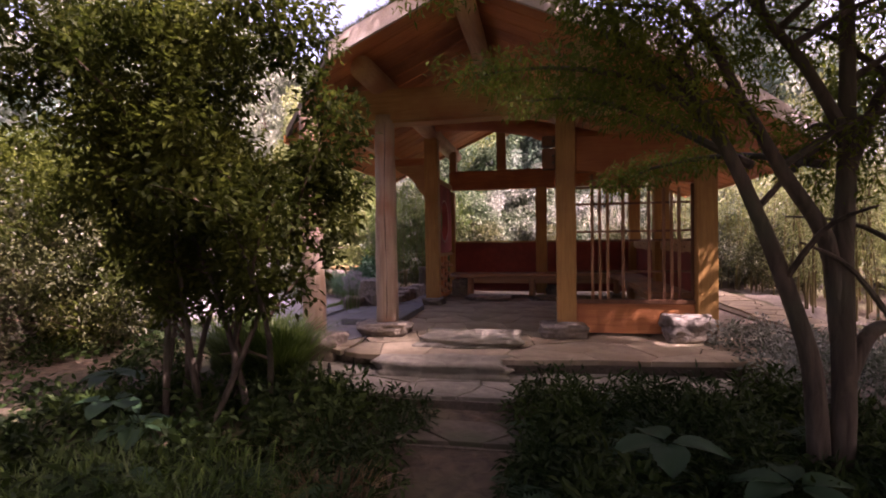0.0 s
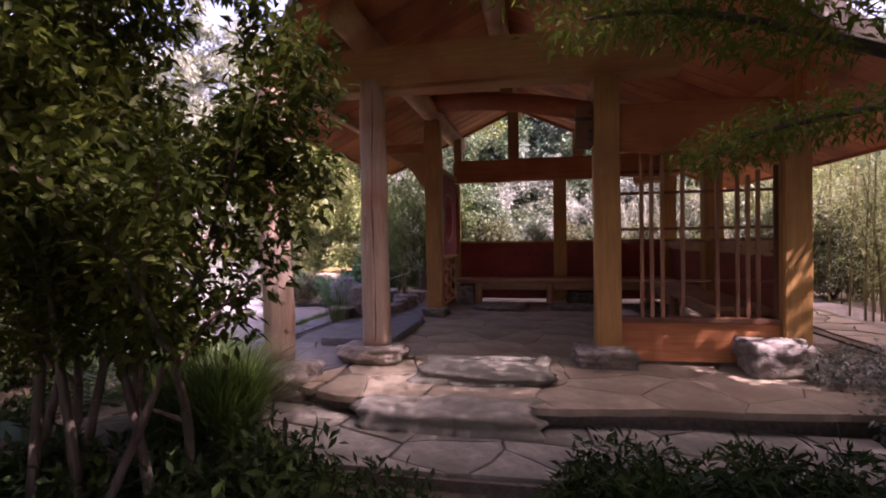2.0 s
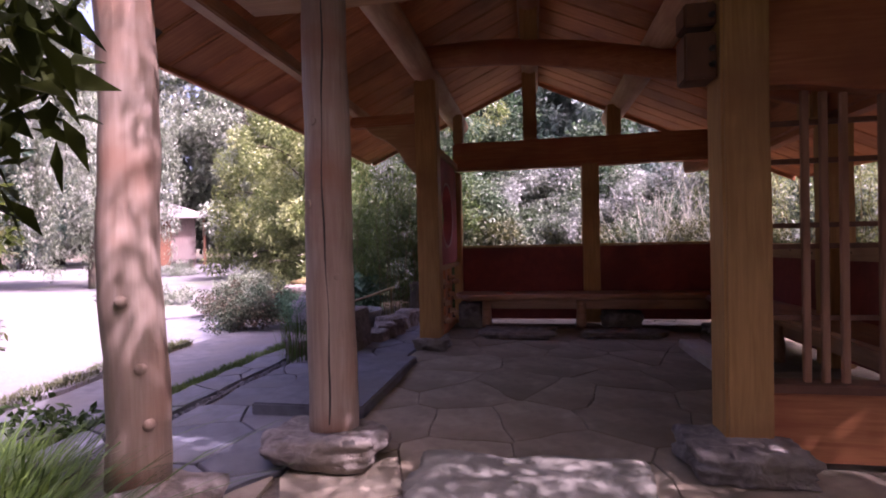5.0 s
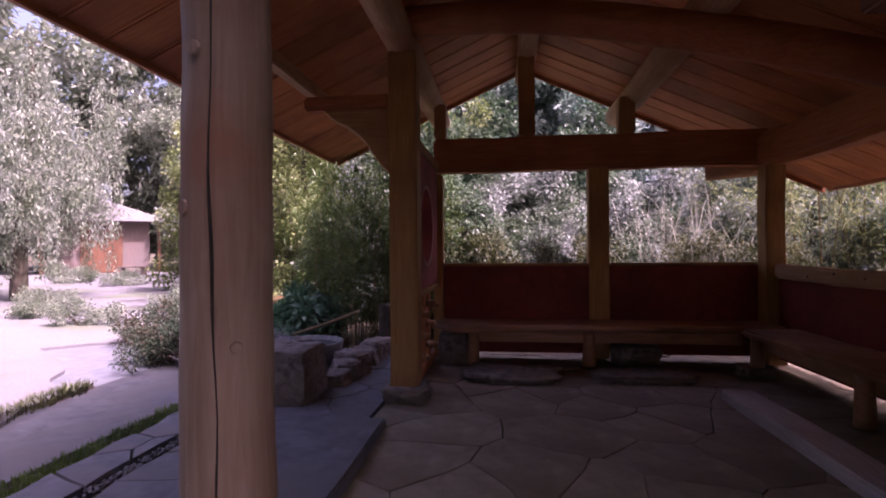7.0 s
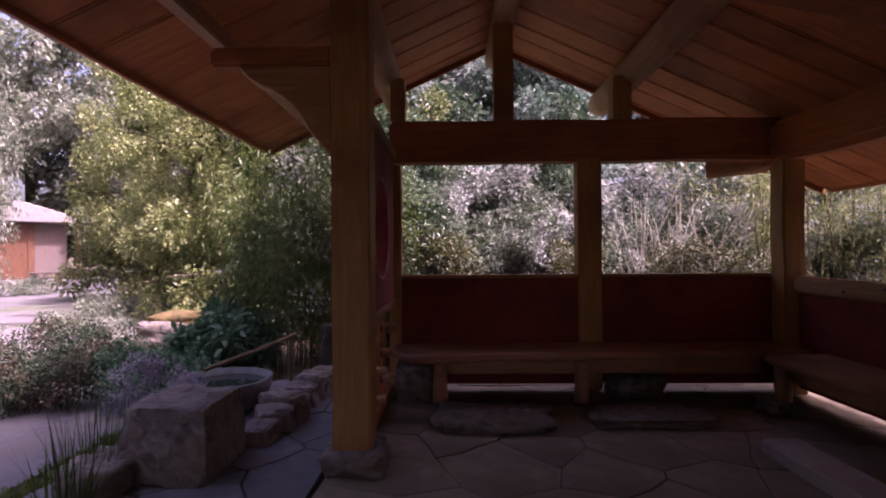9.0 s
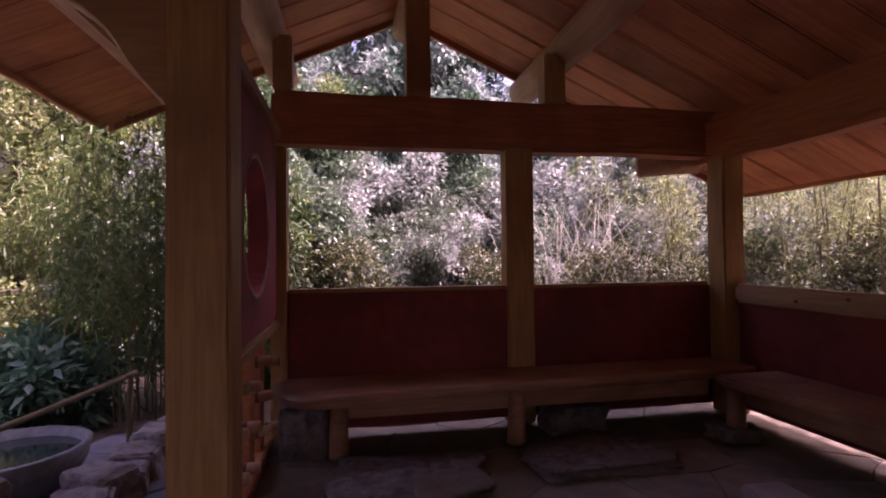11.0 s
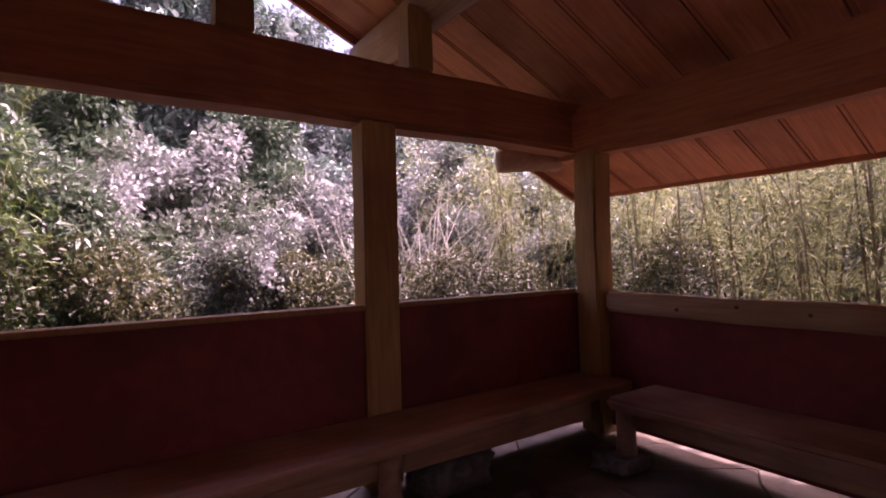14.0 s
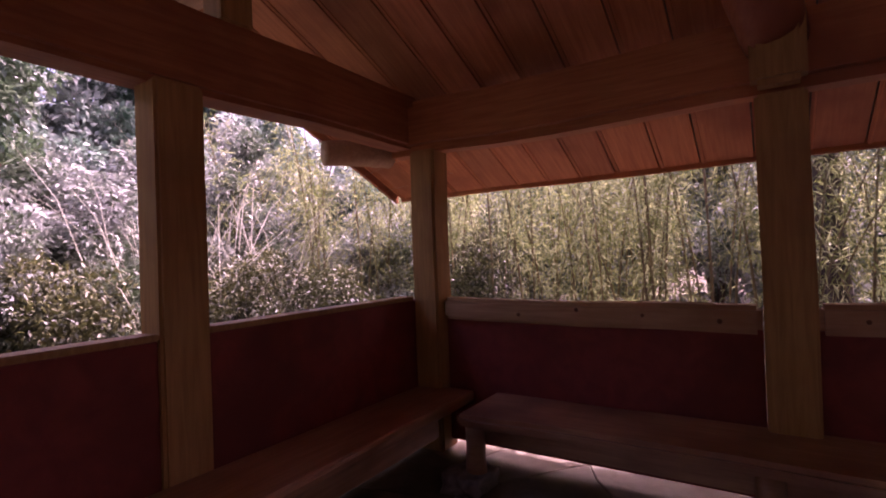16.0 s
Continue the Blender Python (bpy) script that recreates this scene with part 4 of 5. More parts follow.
moss_rock = thing("mossy_boulder", "large boulder with a cap of orange moss", "boulder", (-5.0, 13.5, -0.05))
part("rock", rock((1.1, 0.95, 0.5), 71), M_ROCK, moss_rock, smooth=True)
bm = rock((0.98, 0.84, 0.3), 72)
for v in bm.verts:
    v.co.z += 0.24
part("moss", bm, M_MOSS, moss_rock, "orange-brown moss cap", smooth=True)


# ---- plants ----
def crown_spots(rng, centre, dims, n, r0, r1, hollow=0.35):
    """Clump centres through an ellipsoid, thinner inside."""
    out, rad = [], []
    while len(out) < n:
        d = rng.normal(size=3)
        d /= np.linalg.norm(d)
        s = rng.uniform(hollow, 1.0)
        out.append(np.array(centre) + d * s * np.array(dims))
        rad.append(rng.uniform(r0, r1))
    return out, rad


def shrub(name, label, at, dims, count, leaf, material, seed, clumps=40, category="shrub", group="", stems=5, clump_r=(0.12, 0.3)):
    """A bush of stems from one root and a crown of leaf clumps. dims: half-axes of the crown."""
    rng = np.random.default_rng(seed)
    t = thing(name, label, category, at, group)
    spots, rad = crown_spots(rng, (0, 0, dims[2] * 1.02), dims, clumps, *clump_r)
    spots = [np.array((p[0], p[1], max(p[2], 0.12))) for p in spots]
    for k in range(stems):
        e = spots[rng.integers(len(spots))]
        c = [(rng.uniform(-0.05, 0.05), rng.uniform(-0.05, 0.05), -0.05), tuple(e * np.array((0.35, 0.35, 0.5))), tuple(e)]
        bm = tube(curve_points(c, 7), [0.022 * (1 - 0.11 * i) * max(0.6, dims[2]) for i in range(7)], 6)
        part("stem", bm, M_TWIG, t)
    leaf_part("crown", t, material, spots, rad, count, leaf[0], leaf[1], seed + 1)
    return t


# dark evergreen shrub by the path: several crooked stems
def big_shrub():
    rng = np.random.default_rng(11)
    t = thing("evergreen_shrub", "tall dark evergreen shrub with many crooked stems", "shrub", (-2.3, 4.25, -0.3))
    tips = []
    for k in range(9):
        a = 2 * math.pi * k / 9 + rng.uniform(-0.3, 0.3)
        r = rng.uniform(0.35, 1.15)
        base = (rng.uniform(-0.7, 0.25), rng.uniform(-0.25, 0.25), 0)
        top = (base[0] + r * math.cos(a), r * math.sin(a) * 0.7, rng.uniform(1.6, 2.9))
        mid = (base[0] * 0.8 + 0.3 * top[0] + rng.uniform(-0.15, 0.15), 0.3 * top[1] + rng.uniform(-0.12, 0.12), top[2] * 0.45)
        pts = curve_points([base, mid, top], 12)
        part("stem", tube(pts, [0.032 - 0.0021 * i for i in range(12)], 8, 0.1, k), M_BARK, t, smooth=True)
        tips += pts[5:]
        for b in range(4):
            q = pts[4 + b * 2]
            e = q + Vector((rng.uniform(-0.6, 0.6), rng.uniform(-0.5, 0.5), rng.uniform(0.0, 0.6)))
            part("branch", tube(curve_points([q, (q + e) / 2 + Vector((0, 0, 0.05)), e], 6), [0.014 - 0.0018 * i for i in range(6)], 5), M_TWIG, t)
            tips += [e, (q + e) / 2]
    c = [np.array(p) for p in tips]
    extra, er = crown_spots(rng, (-0.55, 0.1, 2.05), (1.35, 0.85, 1.15), 90, 0.16, 0.34, 0.2)
    more, mr = crown_spots(rng, (0.66, 0.2, 2.15), (0.46, 0.35, 1.1), 44, 0.12, 0.26, 0.2)
    left, lr = crown_spots(rng, (-1.2, -0.1, 2.3), (0.55, 0.6, 1.1), 30, 0.16, 0.3, 0.2)
    top, tr = crown_spots(rng, (-0.5, 0.0, 3.2), (1.5, 0.8, 0.65), 80, 0.16, 0.32, 0.1)
    over, ovr = crown_spots(rng, (-1.75, -0.1, 3.0), (0.75, 0.6, 0.75), 40, 0.16, 0.3, 0.2)
    high, hr = crown_spots(rng, (0.4, 0.1, 3.15), (0.6, 0.4, 0.5), 20, 0.12, 0.24, 0.2)
    more, mr = more + over + high, mr + ovr + hr
    c = [p for p in c if p[0] < 1.15]
    c = [p for p in c if p[2] > 0.95]
    low_cut = [i for i in range(len(extra)) if extra[i][2] > 1.0]
    extra, er = [extra[i] for i in low_cut], [er[i] for i in low_cut]
    leaf_part("crown", t, L_SHRUB, c + extra + more + left + top, [0.19] * len(c) + [0.72 * r for r in er + mr + lr + tr], 39000, 0.08, 0.036, 12)
    return t


big_shrub()


# maple by the path: crooked trunks and a layered crown
def maple():
    rng = np.random.default_rng(21)
    t = thing("maple_tree", "small maple with crooked grey trunks and layered leaves", "tree", (1.7, 3.75, -0.36))
    trunks = [
        ([(-0.05, -0.02, 0), (-0.09, -0.08, 0.54), (-0.15, -0.08, 0.92), (-0.37, -0.1, 1.56), (-0.6, -0.12, 2.07), (-0.85, -0.1, 2.45), (-1.2, 0.1, 2.8)], 0.062),
        ([(0.05, -0.04, 0.9), (-0.02, -0.05, 1.46), (-0.25, -0.09, 1.84), (-0.46, -0.12, 2.22), (-0.7, -0.16, 2.7), (-0.95, -0.1, 3.2)], 0.05),
        ([(0.04, -0.02, 0), (0.06, -0.05, 0.54), (0.06, -0.04, 1.24), (0.09, -0.02, 1.87), (0.1, -0.01, 2.5), (0.1, 0.0, 3.3), (0.2, 0.1, 4.2)], 0.07),
        ([(0.06, -0.04, 0.65), (0.21, -0.01, 0.95), (0.42, 0.02, 1.06), (0.75, 0.1, 1.6), (1.0, 0.15, 2.3)], 0.05),
        ([(0.09, -0.02, 1.85), (0.28, 0.02, 2.28), (0.5, 0.07, 2.7), (0.8, 0.1, 3.4)], 0.04),
        ([(0.09, -0.02, 2.05), (-0.15, -0.06, 2.47), (-0.4, -0.09, 2.8), (-0.7, 0.1, 3.4)], 0.036),
    ]
    tips = []
    for k, (ctrl, r) in enumerate(trunks):
        pts = curve_points(ctrl, 20)
        part("trunk", tube(pts, [r * (1 - 0.035 * i) for i in range(20)], 12, 0.12, k), M_BARK, t, smooth=True)
        for b in range(6):
            q = pts[8 + b * 2]
            a = rng.uniform(0, 2 * math.pi)
            ln = rng.uniform(0.5, 1.1)
            e = q + Vector((ln * math.cos(a), ln * math.sin(a) * 0.6, rng.uniform(0.1, 0.5)))
            part("branch", tube(curve_points([q, (q + e) / 2 + Vector((0, 0, 0.1)), e], 8), [0.022 - 0.0024 * i for i in range(8)], 6), M_BARK, t)
            tips += [e, (q + e) / 2, (q + 3 * e) / 4]
    # long low limbs reaching over the path
    for ctrl in ([(-0.62, -0.15, 2.1), (-0.95, -0.1, 2.4), (-1.5, 0.1, 2.6), (-2.0, 0.2, 2.62)], [(-0.42, -0.1, 1.9), (-0.9, 0.3, 2.3), (-1.3, 0.5, 2.5), (-1.7, 0.5, 2.5)],
                 [(0.0, 0.0, 1.9), (-0.3, 0.5, 2.05), (-0.7, 0.95, 2.05), (-0.95, 1.15, 1.95)], [(0.1, 0.0, 2.2), (0.5, 0.6, 2.5), (0.9, 1.0, 2.6)]):
        pts = curve_points(ctrl, 14)
        part("branch", tube(pts, [0.028 - 0.0017 * i for i in range(14)], 7, 0.1, 3), M_BARK, t)
        tips += pts[4:]
    c = [np.array(p) for p in tips if p[2] > 1.75]
    extra, er = [], []
    for _ in range(60):
        extra.append(np.array((rng.uniform(-2.3, 1.2), rng.uniform(-0.6, 0.55), rng.uniform(2.45, 3.6))))
        er.append(rng.uniform(0.15, 0.36))
    for _ in range(120):
        extra.append(np.array((rng.uniform(-2.0, 2.6), rng.uniform(-2.2, 1.6), rng.uniform(3.4, 5.6))))
        er.append(rng.uniform(0.25, 0.5))
    for _ in range(60):
        extra.append(np.array((rng.uniform(-3.4, 0.4), rng.uniform(0.3, 1.9), rng.uniform(4.5, 6.3))))
        er.append(rng.uniform(0.25, 0.45))
    high = [np.array((rng.uniform(-1.6, 3.4), rng.uniform(-3.2, 1.6), rng.uniform(4.0, 6.3))) for _ in range(150)]
    leaf_part("upper_crown", t, L_MAPLE, high, list(rng.uniform(0.25, 0.55, 150)), 33000, 0.1, 0.045, 23, droop=0.2, squash=0.6)
    leaf_part("crown", t, L_MAPLE, c + extra, [0.28] * len(c) + er, 76000, 0.06, 0.016, 22, droop=0.35, squash=0.45)
    return t


maple()


def hedge_bush(seed, dims, count, leaf, material, name, label, at, clumps, group, r=(0.25, 0.5)):
    return shrub(name, label, at, dims, count, leaf, material, seed, clumps, "shrub", group, 6, r)


def spread_copy(base, rows, group_seed):
    rnd = random.Random(group_seed)
    for x, y, s in rows:
        o = copy_thing(base, pose(x, y, ground_z(x, y), 0, 0, rnd.uniform(0, 360)))
        o.scale = (s, s, s * rnd.uniform(0.9, 1.15))


# no blossoms: the pale clumps are sun highlights put into the leaf colour
h1 = hedge_bush(101, (1.35, 1.0, 1.2), 20000, (0.09, 0.042), L_HEDGE, "highlit_shrub", "dense green shrub with painted pale sun highlights behind the pavilion", (-1.6, 14.6, 0), 75, "shrubs behind the pavilion", (0.14, 0.34))
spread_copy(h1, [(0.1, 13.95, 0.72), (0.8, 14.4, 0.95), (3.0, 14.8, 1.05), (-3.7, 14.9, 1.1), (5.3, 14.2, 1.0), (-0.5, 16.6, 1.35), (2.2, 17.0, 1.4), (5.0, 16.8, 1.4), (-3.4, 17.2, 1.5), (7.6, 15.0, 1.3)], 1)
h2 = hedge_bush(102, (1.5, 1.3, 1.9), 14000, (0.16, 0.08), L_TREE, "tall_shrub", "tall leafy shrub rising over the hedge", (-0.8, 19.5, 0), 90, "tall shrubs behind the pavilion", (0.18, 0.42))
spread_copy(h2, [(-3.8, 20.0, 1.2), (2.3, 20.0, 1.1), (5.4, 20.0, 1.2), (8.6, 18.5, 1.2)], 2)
h3 = hedge_bush(103, (1.05, 0.8, 0.78), 12000, (0.06, 0.026), L_OLIVE, "low_shrub", "low clipped green shrub", (1.9, 13.2, 0), 45, "low shrubs", (0.15, 0.3))
spread_copy(h3, [(0.2, 13.3, 1.0), (-1.5, 13.3, 1.1), (3.6, 13.2, 1.0), (5.2, 12.6, 1.1)], 3)


# far trees
def tree(seed, at, height, width, count, leaf, material, label, name="tree", group="trees round the garden", low=4):
    rng = np.random.default_rng(seed)
    t = thing(name, label, "tree", at, group)
    trunk = curve_points([(0, 0, -0.1), (0.1, 0.05, height * 0.3), (-0.05, 0.1, height * 0.6), (0.1, 0, height * 0.92)], 14)
    part("trunk", tube(trunk, [0.03 * height * (1 - 0.065 * i) for i in range(14)], 10, 0.1, seed), M_BARK, t, smooth=True)
    spots, rad = [], []
    for k in range(18):
        q = trunk[low + int(rng.uniform(0, 13 - low))]
        a = rng.uniform(0, 2 * math.pi)
        ln = width * rng.uniform(0.45, 1.0)
        e = q + Vector((ln * math.cos(a), ln * math.sin(a), rng.uniform(-0.05, 0.22) * height))
        part("limb", tube(curve_points([q, (q + e) / 2 + Vector((0, 0, 0.2)), e], 6), [0.007 * height * (1 - 0.15 * i) for i in range(6)], 5), M_BARK, t)
        for f in (0.4, 0.6, 0.8, 1.0):
            spots.append(np.array(q.lerp(e, f)) + rng.normal(size=3) * 0.15 * width)
            rad.append(width * rng.uniform(0.12, 0.26))
    leaf_part("crown", t, material, spots, rad, count, leaf[0], leaf[1], seed + 1)
    return t


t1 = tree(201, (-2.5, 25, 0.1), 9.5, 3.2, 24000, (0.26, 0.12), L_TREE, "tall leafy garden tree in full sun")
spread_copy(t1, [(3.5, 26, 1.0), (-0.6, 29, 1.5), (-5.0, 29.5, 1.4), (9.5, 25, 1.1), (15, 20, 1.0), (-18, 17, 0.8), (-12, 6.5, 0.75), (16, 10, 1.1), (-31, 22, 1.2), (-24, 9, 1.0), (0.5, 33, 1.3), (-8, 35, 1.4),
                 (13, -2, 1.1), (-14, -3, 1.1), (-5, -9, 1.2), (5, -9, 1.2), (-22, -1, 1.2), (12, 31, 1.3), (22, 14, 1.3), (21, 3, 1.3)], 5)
t2 = tree(202, (-5.5, 16.2, 0.0), 5.0, 2.1, 30000, (0.11, 0.055), L_GOLD, "spreading yellow-green garden tree beside the terrace", "small_tree", "small trees beside the terrace", 1)
spread_copy(t2, [(-7.6, 20.5, 1.25), (-3.9, 17.8, 1.0), (-7.2, 17.6, 0.85), (-10.0, 21.5, 1.2), (-5.8, 22.0, 1.3)], 6)
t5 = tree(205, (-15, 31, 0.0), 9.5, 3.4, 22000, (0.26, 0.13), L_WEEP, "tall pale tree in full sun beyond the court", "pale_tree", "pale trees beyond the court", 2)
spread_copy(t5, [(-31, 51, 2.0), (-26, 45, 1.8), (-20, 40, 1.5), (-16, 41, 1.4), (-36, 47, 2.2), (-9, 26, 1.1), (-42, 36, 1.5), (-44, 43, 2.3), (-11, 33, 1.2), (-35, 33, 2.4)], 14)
h5 = hedge_bush(105, (0.62, 0.5, 1.35), 8000, (0.09, 0.042), L_GREEN, "green_shrub", "upright green shrub behind the round window wall", (-1.75, 13.9, 0.0), 50, "green shrubs behind the wall", (0.12, 0.28))
spread_copy(h5, [(-2.6, 16.2, 1.6), (-1.6, 18.4, 1.9), (1.2, 18.2, 1.7)], 16)
h4 = hedge_bush(104, (1.3, 1.0, 1.4), 9000, (0.1, 0.045), L_SHRUB, "dark_shrub", "dense dark evergreen shrub in the shade", (-5.7, 6.3, -0.2), 60, "dark shrubs by the path", (0.16, 0.34))
spread_copy(h4, [(-7.4, 7.2, 1.3), (-6.6, 4.4, 1.1), (-8.4, 4.6, 1.5), (-10.5, 6.4, 1.7)], 15)


# unseen trees, added to shade the path, front terrace and corner post
t3 = tree(203, (4.4, -0.9, -0.4), 8.6, 3.3, 19000, (0.17, 0.08), L_SHRUB, "tall shade tree beside the start of the path", "shade_tree", "shade trees by the path", 7)
spread_copy(t3, [(2.6, -0.2, 0.95), (0.2, -1.9, 1.0), (7.8, 0.4, 1.0), (-3.0, -1.2, 1.0), (5.4, -3.2, 1.2), (-1.0, -4.6, 1.2), (-1.7, 0.1, 0.95), (-4.6, 0.0, 0.95), (4.9, 1.1, 0.85), (6.1, 5.3, 0.8)], 7)


t4 = tree(204, (6.5, 8.2, -0.1), 7.4, 3.0, 6500, (0.15, 0.07), L_SHRUB, "slender airy tree with a thin high crown", "airy_tree", "airy trees", 8)
# copies out of view, added to thin the sun on path, terrace and bushes
spread_copy(t4, [(4.0, 2.6, 0.95), (2.0, 0.9, 0.95), (5.4, 3.2, 0.95), (-3.9, 2.4, 1.0), (-6.6, 1.6, 1.0)], 8)


# weeping tree
def weeping(at):
    rng = np.random.default_rng(31)
    t = thing("weeping_tree", "tall weeping tree with hanging leafy strands", "tree", at)
    trunk = curve_points([(0, 0, -0.1), (0.1, 0, 2.5), (0.2, 0.2, 5), (0.3, 0.1, 7.2)], 14)
    part("trunk", tube(trunk, [0.22 - 0.013 * i for i in range(14)], 10, 0.1, 4), M_BARK, t, smooth=True)
    spots, rad = [], []
    for k in range(70):
        a = rng.uniform(0, 2 * math.pi)
        r = rng.uniform(0.4, 2.4)
        top = rng.uniform(4.5, 7.8) - r * 0.5
        low = rng.uniform(0.4, 3.0)
        x, y = r * math.cos(a), r * math.sin(a)
        z = top
        while z > low:
            spots.append(np.array((x + rng.normal() * 0.06, y + rng.normal() * 0.06, z)))
            rad.append(0.16)
            z -= 0.16
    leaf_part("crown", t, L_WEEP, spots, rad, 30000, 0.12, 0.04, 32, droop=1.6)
    return t


weeping((-14.2, 17.4, -0.05))


# bamboo groves: culms with nodes, side twigs and narrow leaves
def bamboo(name, label, at, area, culms, height, seed, leaves, material, lean=0.12, thick=0.014, group=""):
    rng = np.random.default_rng(seed)
    t = thing(name, label, "bamboo", at, group)
    spots, rad = [], []
    for k in range(culms):
        x, y = rng.uniform(-area[0], area[0]), rng.uniform(-area[1], area[1])
        h = height * rng.uniform(0.6, 1.1)
        dx, dy = rng.normal() * lean * h, rng.normal() * lean * h
        n = 12
        pts = [(x + dx * (i / n) ** 2, y + dy * (i / n) ** 2, h * i / n - 0.05) for i in range(n + 1)]
        part("culm", tube(pts, [thick * rng.uniform(0.6, 1.2) * (1 - 0.055 * i) for i in range(n + 1)], 6), M_CULM, t)
        for i in range(3, n + 1):
            spots.append(np.array(pts[i]) + rng.normal(size=3) * 0.1)
            rad.append(0.14 + 0.012 * i)
    leaf_part("foliage", t, material, spots, rad, leaves, 0.13, 0.016, seed + 1, droop=0.5)
    return t


b1 = bamboo("bamboo_grove", "sunlit bamboo with thin pale culms", (4.9, 9.6, -0.1), (0.7, 1.3), 26, 3.6, 301, 7000, L_BAMBOO, thick=0.018, group="bamboo beside the pavilion")
for x, y, rz in ((5.3, 12.4, 20), (5.2, 6.9, 170), (6.9, 10.8, 80), (7.0, 7.6, 200), (6.6, 4.4, 140), (3.9, 14.0, 60), (7.4, 13.6, 10), (5.2, 4.6, 300)):
    copy_thing(b1, pose(x, y, -0.1, 0, 0, rz))
b2 = bamboo("bamboo_clump", "dark slender bamboo clump beside the basin", (-2.75, 12.2, -0.1), (0.45, 0.4), 26, 2.5, 302, 5600, L_DARKBAMBOO, 0.08, 0.01, "dark bamboo beside the basin")
copy_thing(b2, pose(-3.6, 12.7, -0.1, 0, 0, 130))
copy_thing(b2, pose(-2.2, 13.0, -0.1, 0, 0, 40))

# planting by the basin and along the side path
shrub("azalea", "rounded azalea with reddish tips by the path", (-4.9, 10.75, -0.1), (0.75, 0.65, 0.3), 9000, (0.045, 0.02), L_RED, 401, 40, group="azaleas", clump_r=(0.1, 0.2))
shrub("azalea", "rounded green azalea by the path", (-4.0, 10.95, -0.1), (0.55, 0.5, 0.28), 7000, (0.045, 0.02), L_BLUEGREEN, 402, 35, group="azaleas", clump_r=(0.1, 0.2))
shrub("azalea", "wide azalea with reddish tips at the gravel edge", (-5.6, 12.0, -0.1), (0.9, 0.7, 0.35), 9000, (0.045, 0.02), L_RED, 403, 40, group="azaleas", clump_r=(0.1, 0.2))
shrub("leafy_perennial", "blue-green broad-leaved plant by the basin", (-3.9, 12.1, -0.1), (0.6, 0.5, 0.36), 3600, (0.16, 0.06), L_BLUEGREEN, 404, 30, "plant", clump_r=(0.1, 0.25))
shrub("leafy_perennial", "bright green leafy plant under the trees", (-4.3, 14.6, -0.1), (0.8, 0.6, 0.6), 5000, (0.14, 0.06), L_GRASS, 405, 30, "plant", clump_r=(0.15, 0.3))
lav = shrub("lavender", "pale lavender in flower beside the stone block", (-3.5, 10.1, -0.06), (0.32, 0.34, 0.3), 3600, (0.035, 0.014), L_FLOWER, 406, 26, "plant", clump_r=(0.05, 0.1))


def tuft(name, label, spots, count, height, width, seed, material=None, lean=0.6, category="grass"):
    v, f = blades(spots, count, height, width, seed, lean)
    me = fast_mesh(name, v, f, 4)
    me.materials.append(material or L_GRASS)
    return tagged(new(name, me), label, category, kind="stuff")


tuft("roof_moss", "shaggy olive moss along the gable edge of the roof", [(RIDGE_X - 0.06 * i, roof_front(RIDGE_X - 0.06 * i) + 0.02, roof_z(RIDGE_X - 0.06 * i) + 0.15, 0.06) for i in range(26)], 2600, 0.07, 0.008, 507, L_OLIVE, 0.9, "moss")
tuft("court_edge_grass", "dry grass along the edge of the gravel court", [(-4.75 - 0.012 * i + 0.05 * math.sin(i * 1.7), 6.8 + 0.11 * i, -0.05, 0.14) for i in range(26)], 3600, 0.09, 0.007, 508, L_OLIVE, 0.7)
old_stump = thing("tree_stump", "tall dark weathered stump under the shrubs", "stump", (-6.5, 5.65, -0.45))
part("trunk", tube([(0, 0, 0), (0.0, 0.02, 0.3), (-0.06, 0.02, 0.8), (-0.1, 0, 1.25), (-0.1, 0, 1.32)], [0.5, 0.42, 0.34, 0.3, 0.2], 16, 0.2, 8), M_BARK, old_stump, smooth=True)

hb = [(-7.2, 5.6, 1.0), (-8.8, 6.8, 1.1), (-6.2, 4.2, 0.9), (-10.2, 8.4, 1.2), (-5.4, 6.0, 0.6)]
spread_copy(h3, [(x, y, k * 1.2) for x, y, k in hb[:3]], 9)
spread_copy(h3, [(x, y, k * 2.0) for x, y, k in hb[3:]], 10)
spread_copy(h1, [(8.6, 8.6, 1.2), (9.2, 11.2, 1.3), (8.8, 13.6, 1.3), (9.4, 6.0, 1.2), (11.5, 9.8, 1.6), (8.4, 3.4, 1.1)], 11)
spread_copy(h2, [(11.0, 12.6, 1.1), (11.6, 7.0, 1.1)], 12)

tuft("grass_clump", "long arching green grass beside the terrace", [(-2.5, 5.2, -0.16, 0.22), (-2.3, 4.9, -0.2, 0.2), (-2.85, 5.5, -0.16, 0.2), (-2.75, 5.05, -0.2, 0.22), (-3.1, 5.3, -0.18, 0.2)], 3600, 0.62, 0.013, 501)
tuft("reed_grass", "thin pale reed grass rising behind the back wall", [(1.3 + 0.25 * i, 13.9 + 0.15 * (i % 3), -0.1, 0.25) for i in range(9)], 420, 2.7, 0.01, 506, L_REED, 0.6)
tuft("grass_strip", "narrow grass strip between the paving and the path", [(-3.71 + 0.02 * (i % 3), 6.3 + 0.15 * i, -0.07, 0.12) for i in range(28)], 5000, 0.06, 0.006, 502, lean=0.5)
tuft("foreground_grass", "dark long grass beside the garden path", [(-1.45 - 0.28 * (i % 5), 1.9 + 0.3 * (i // 5), -0.42, 0.25) for i in range(25)], 4200, 0.38, 0.01, 503)
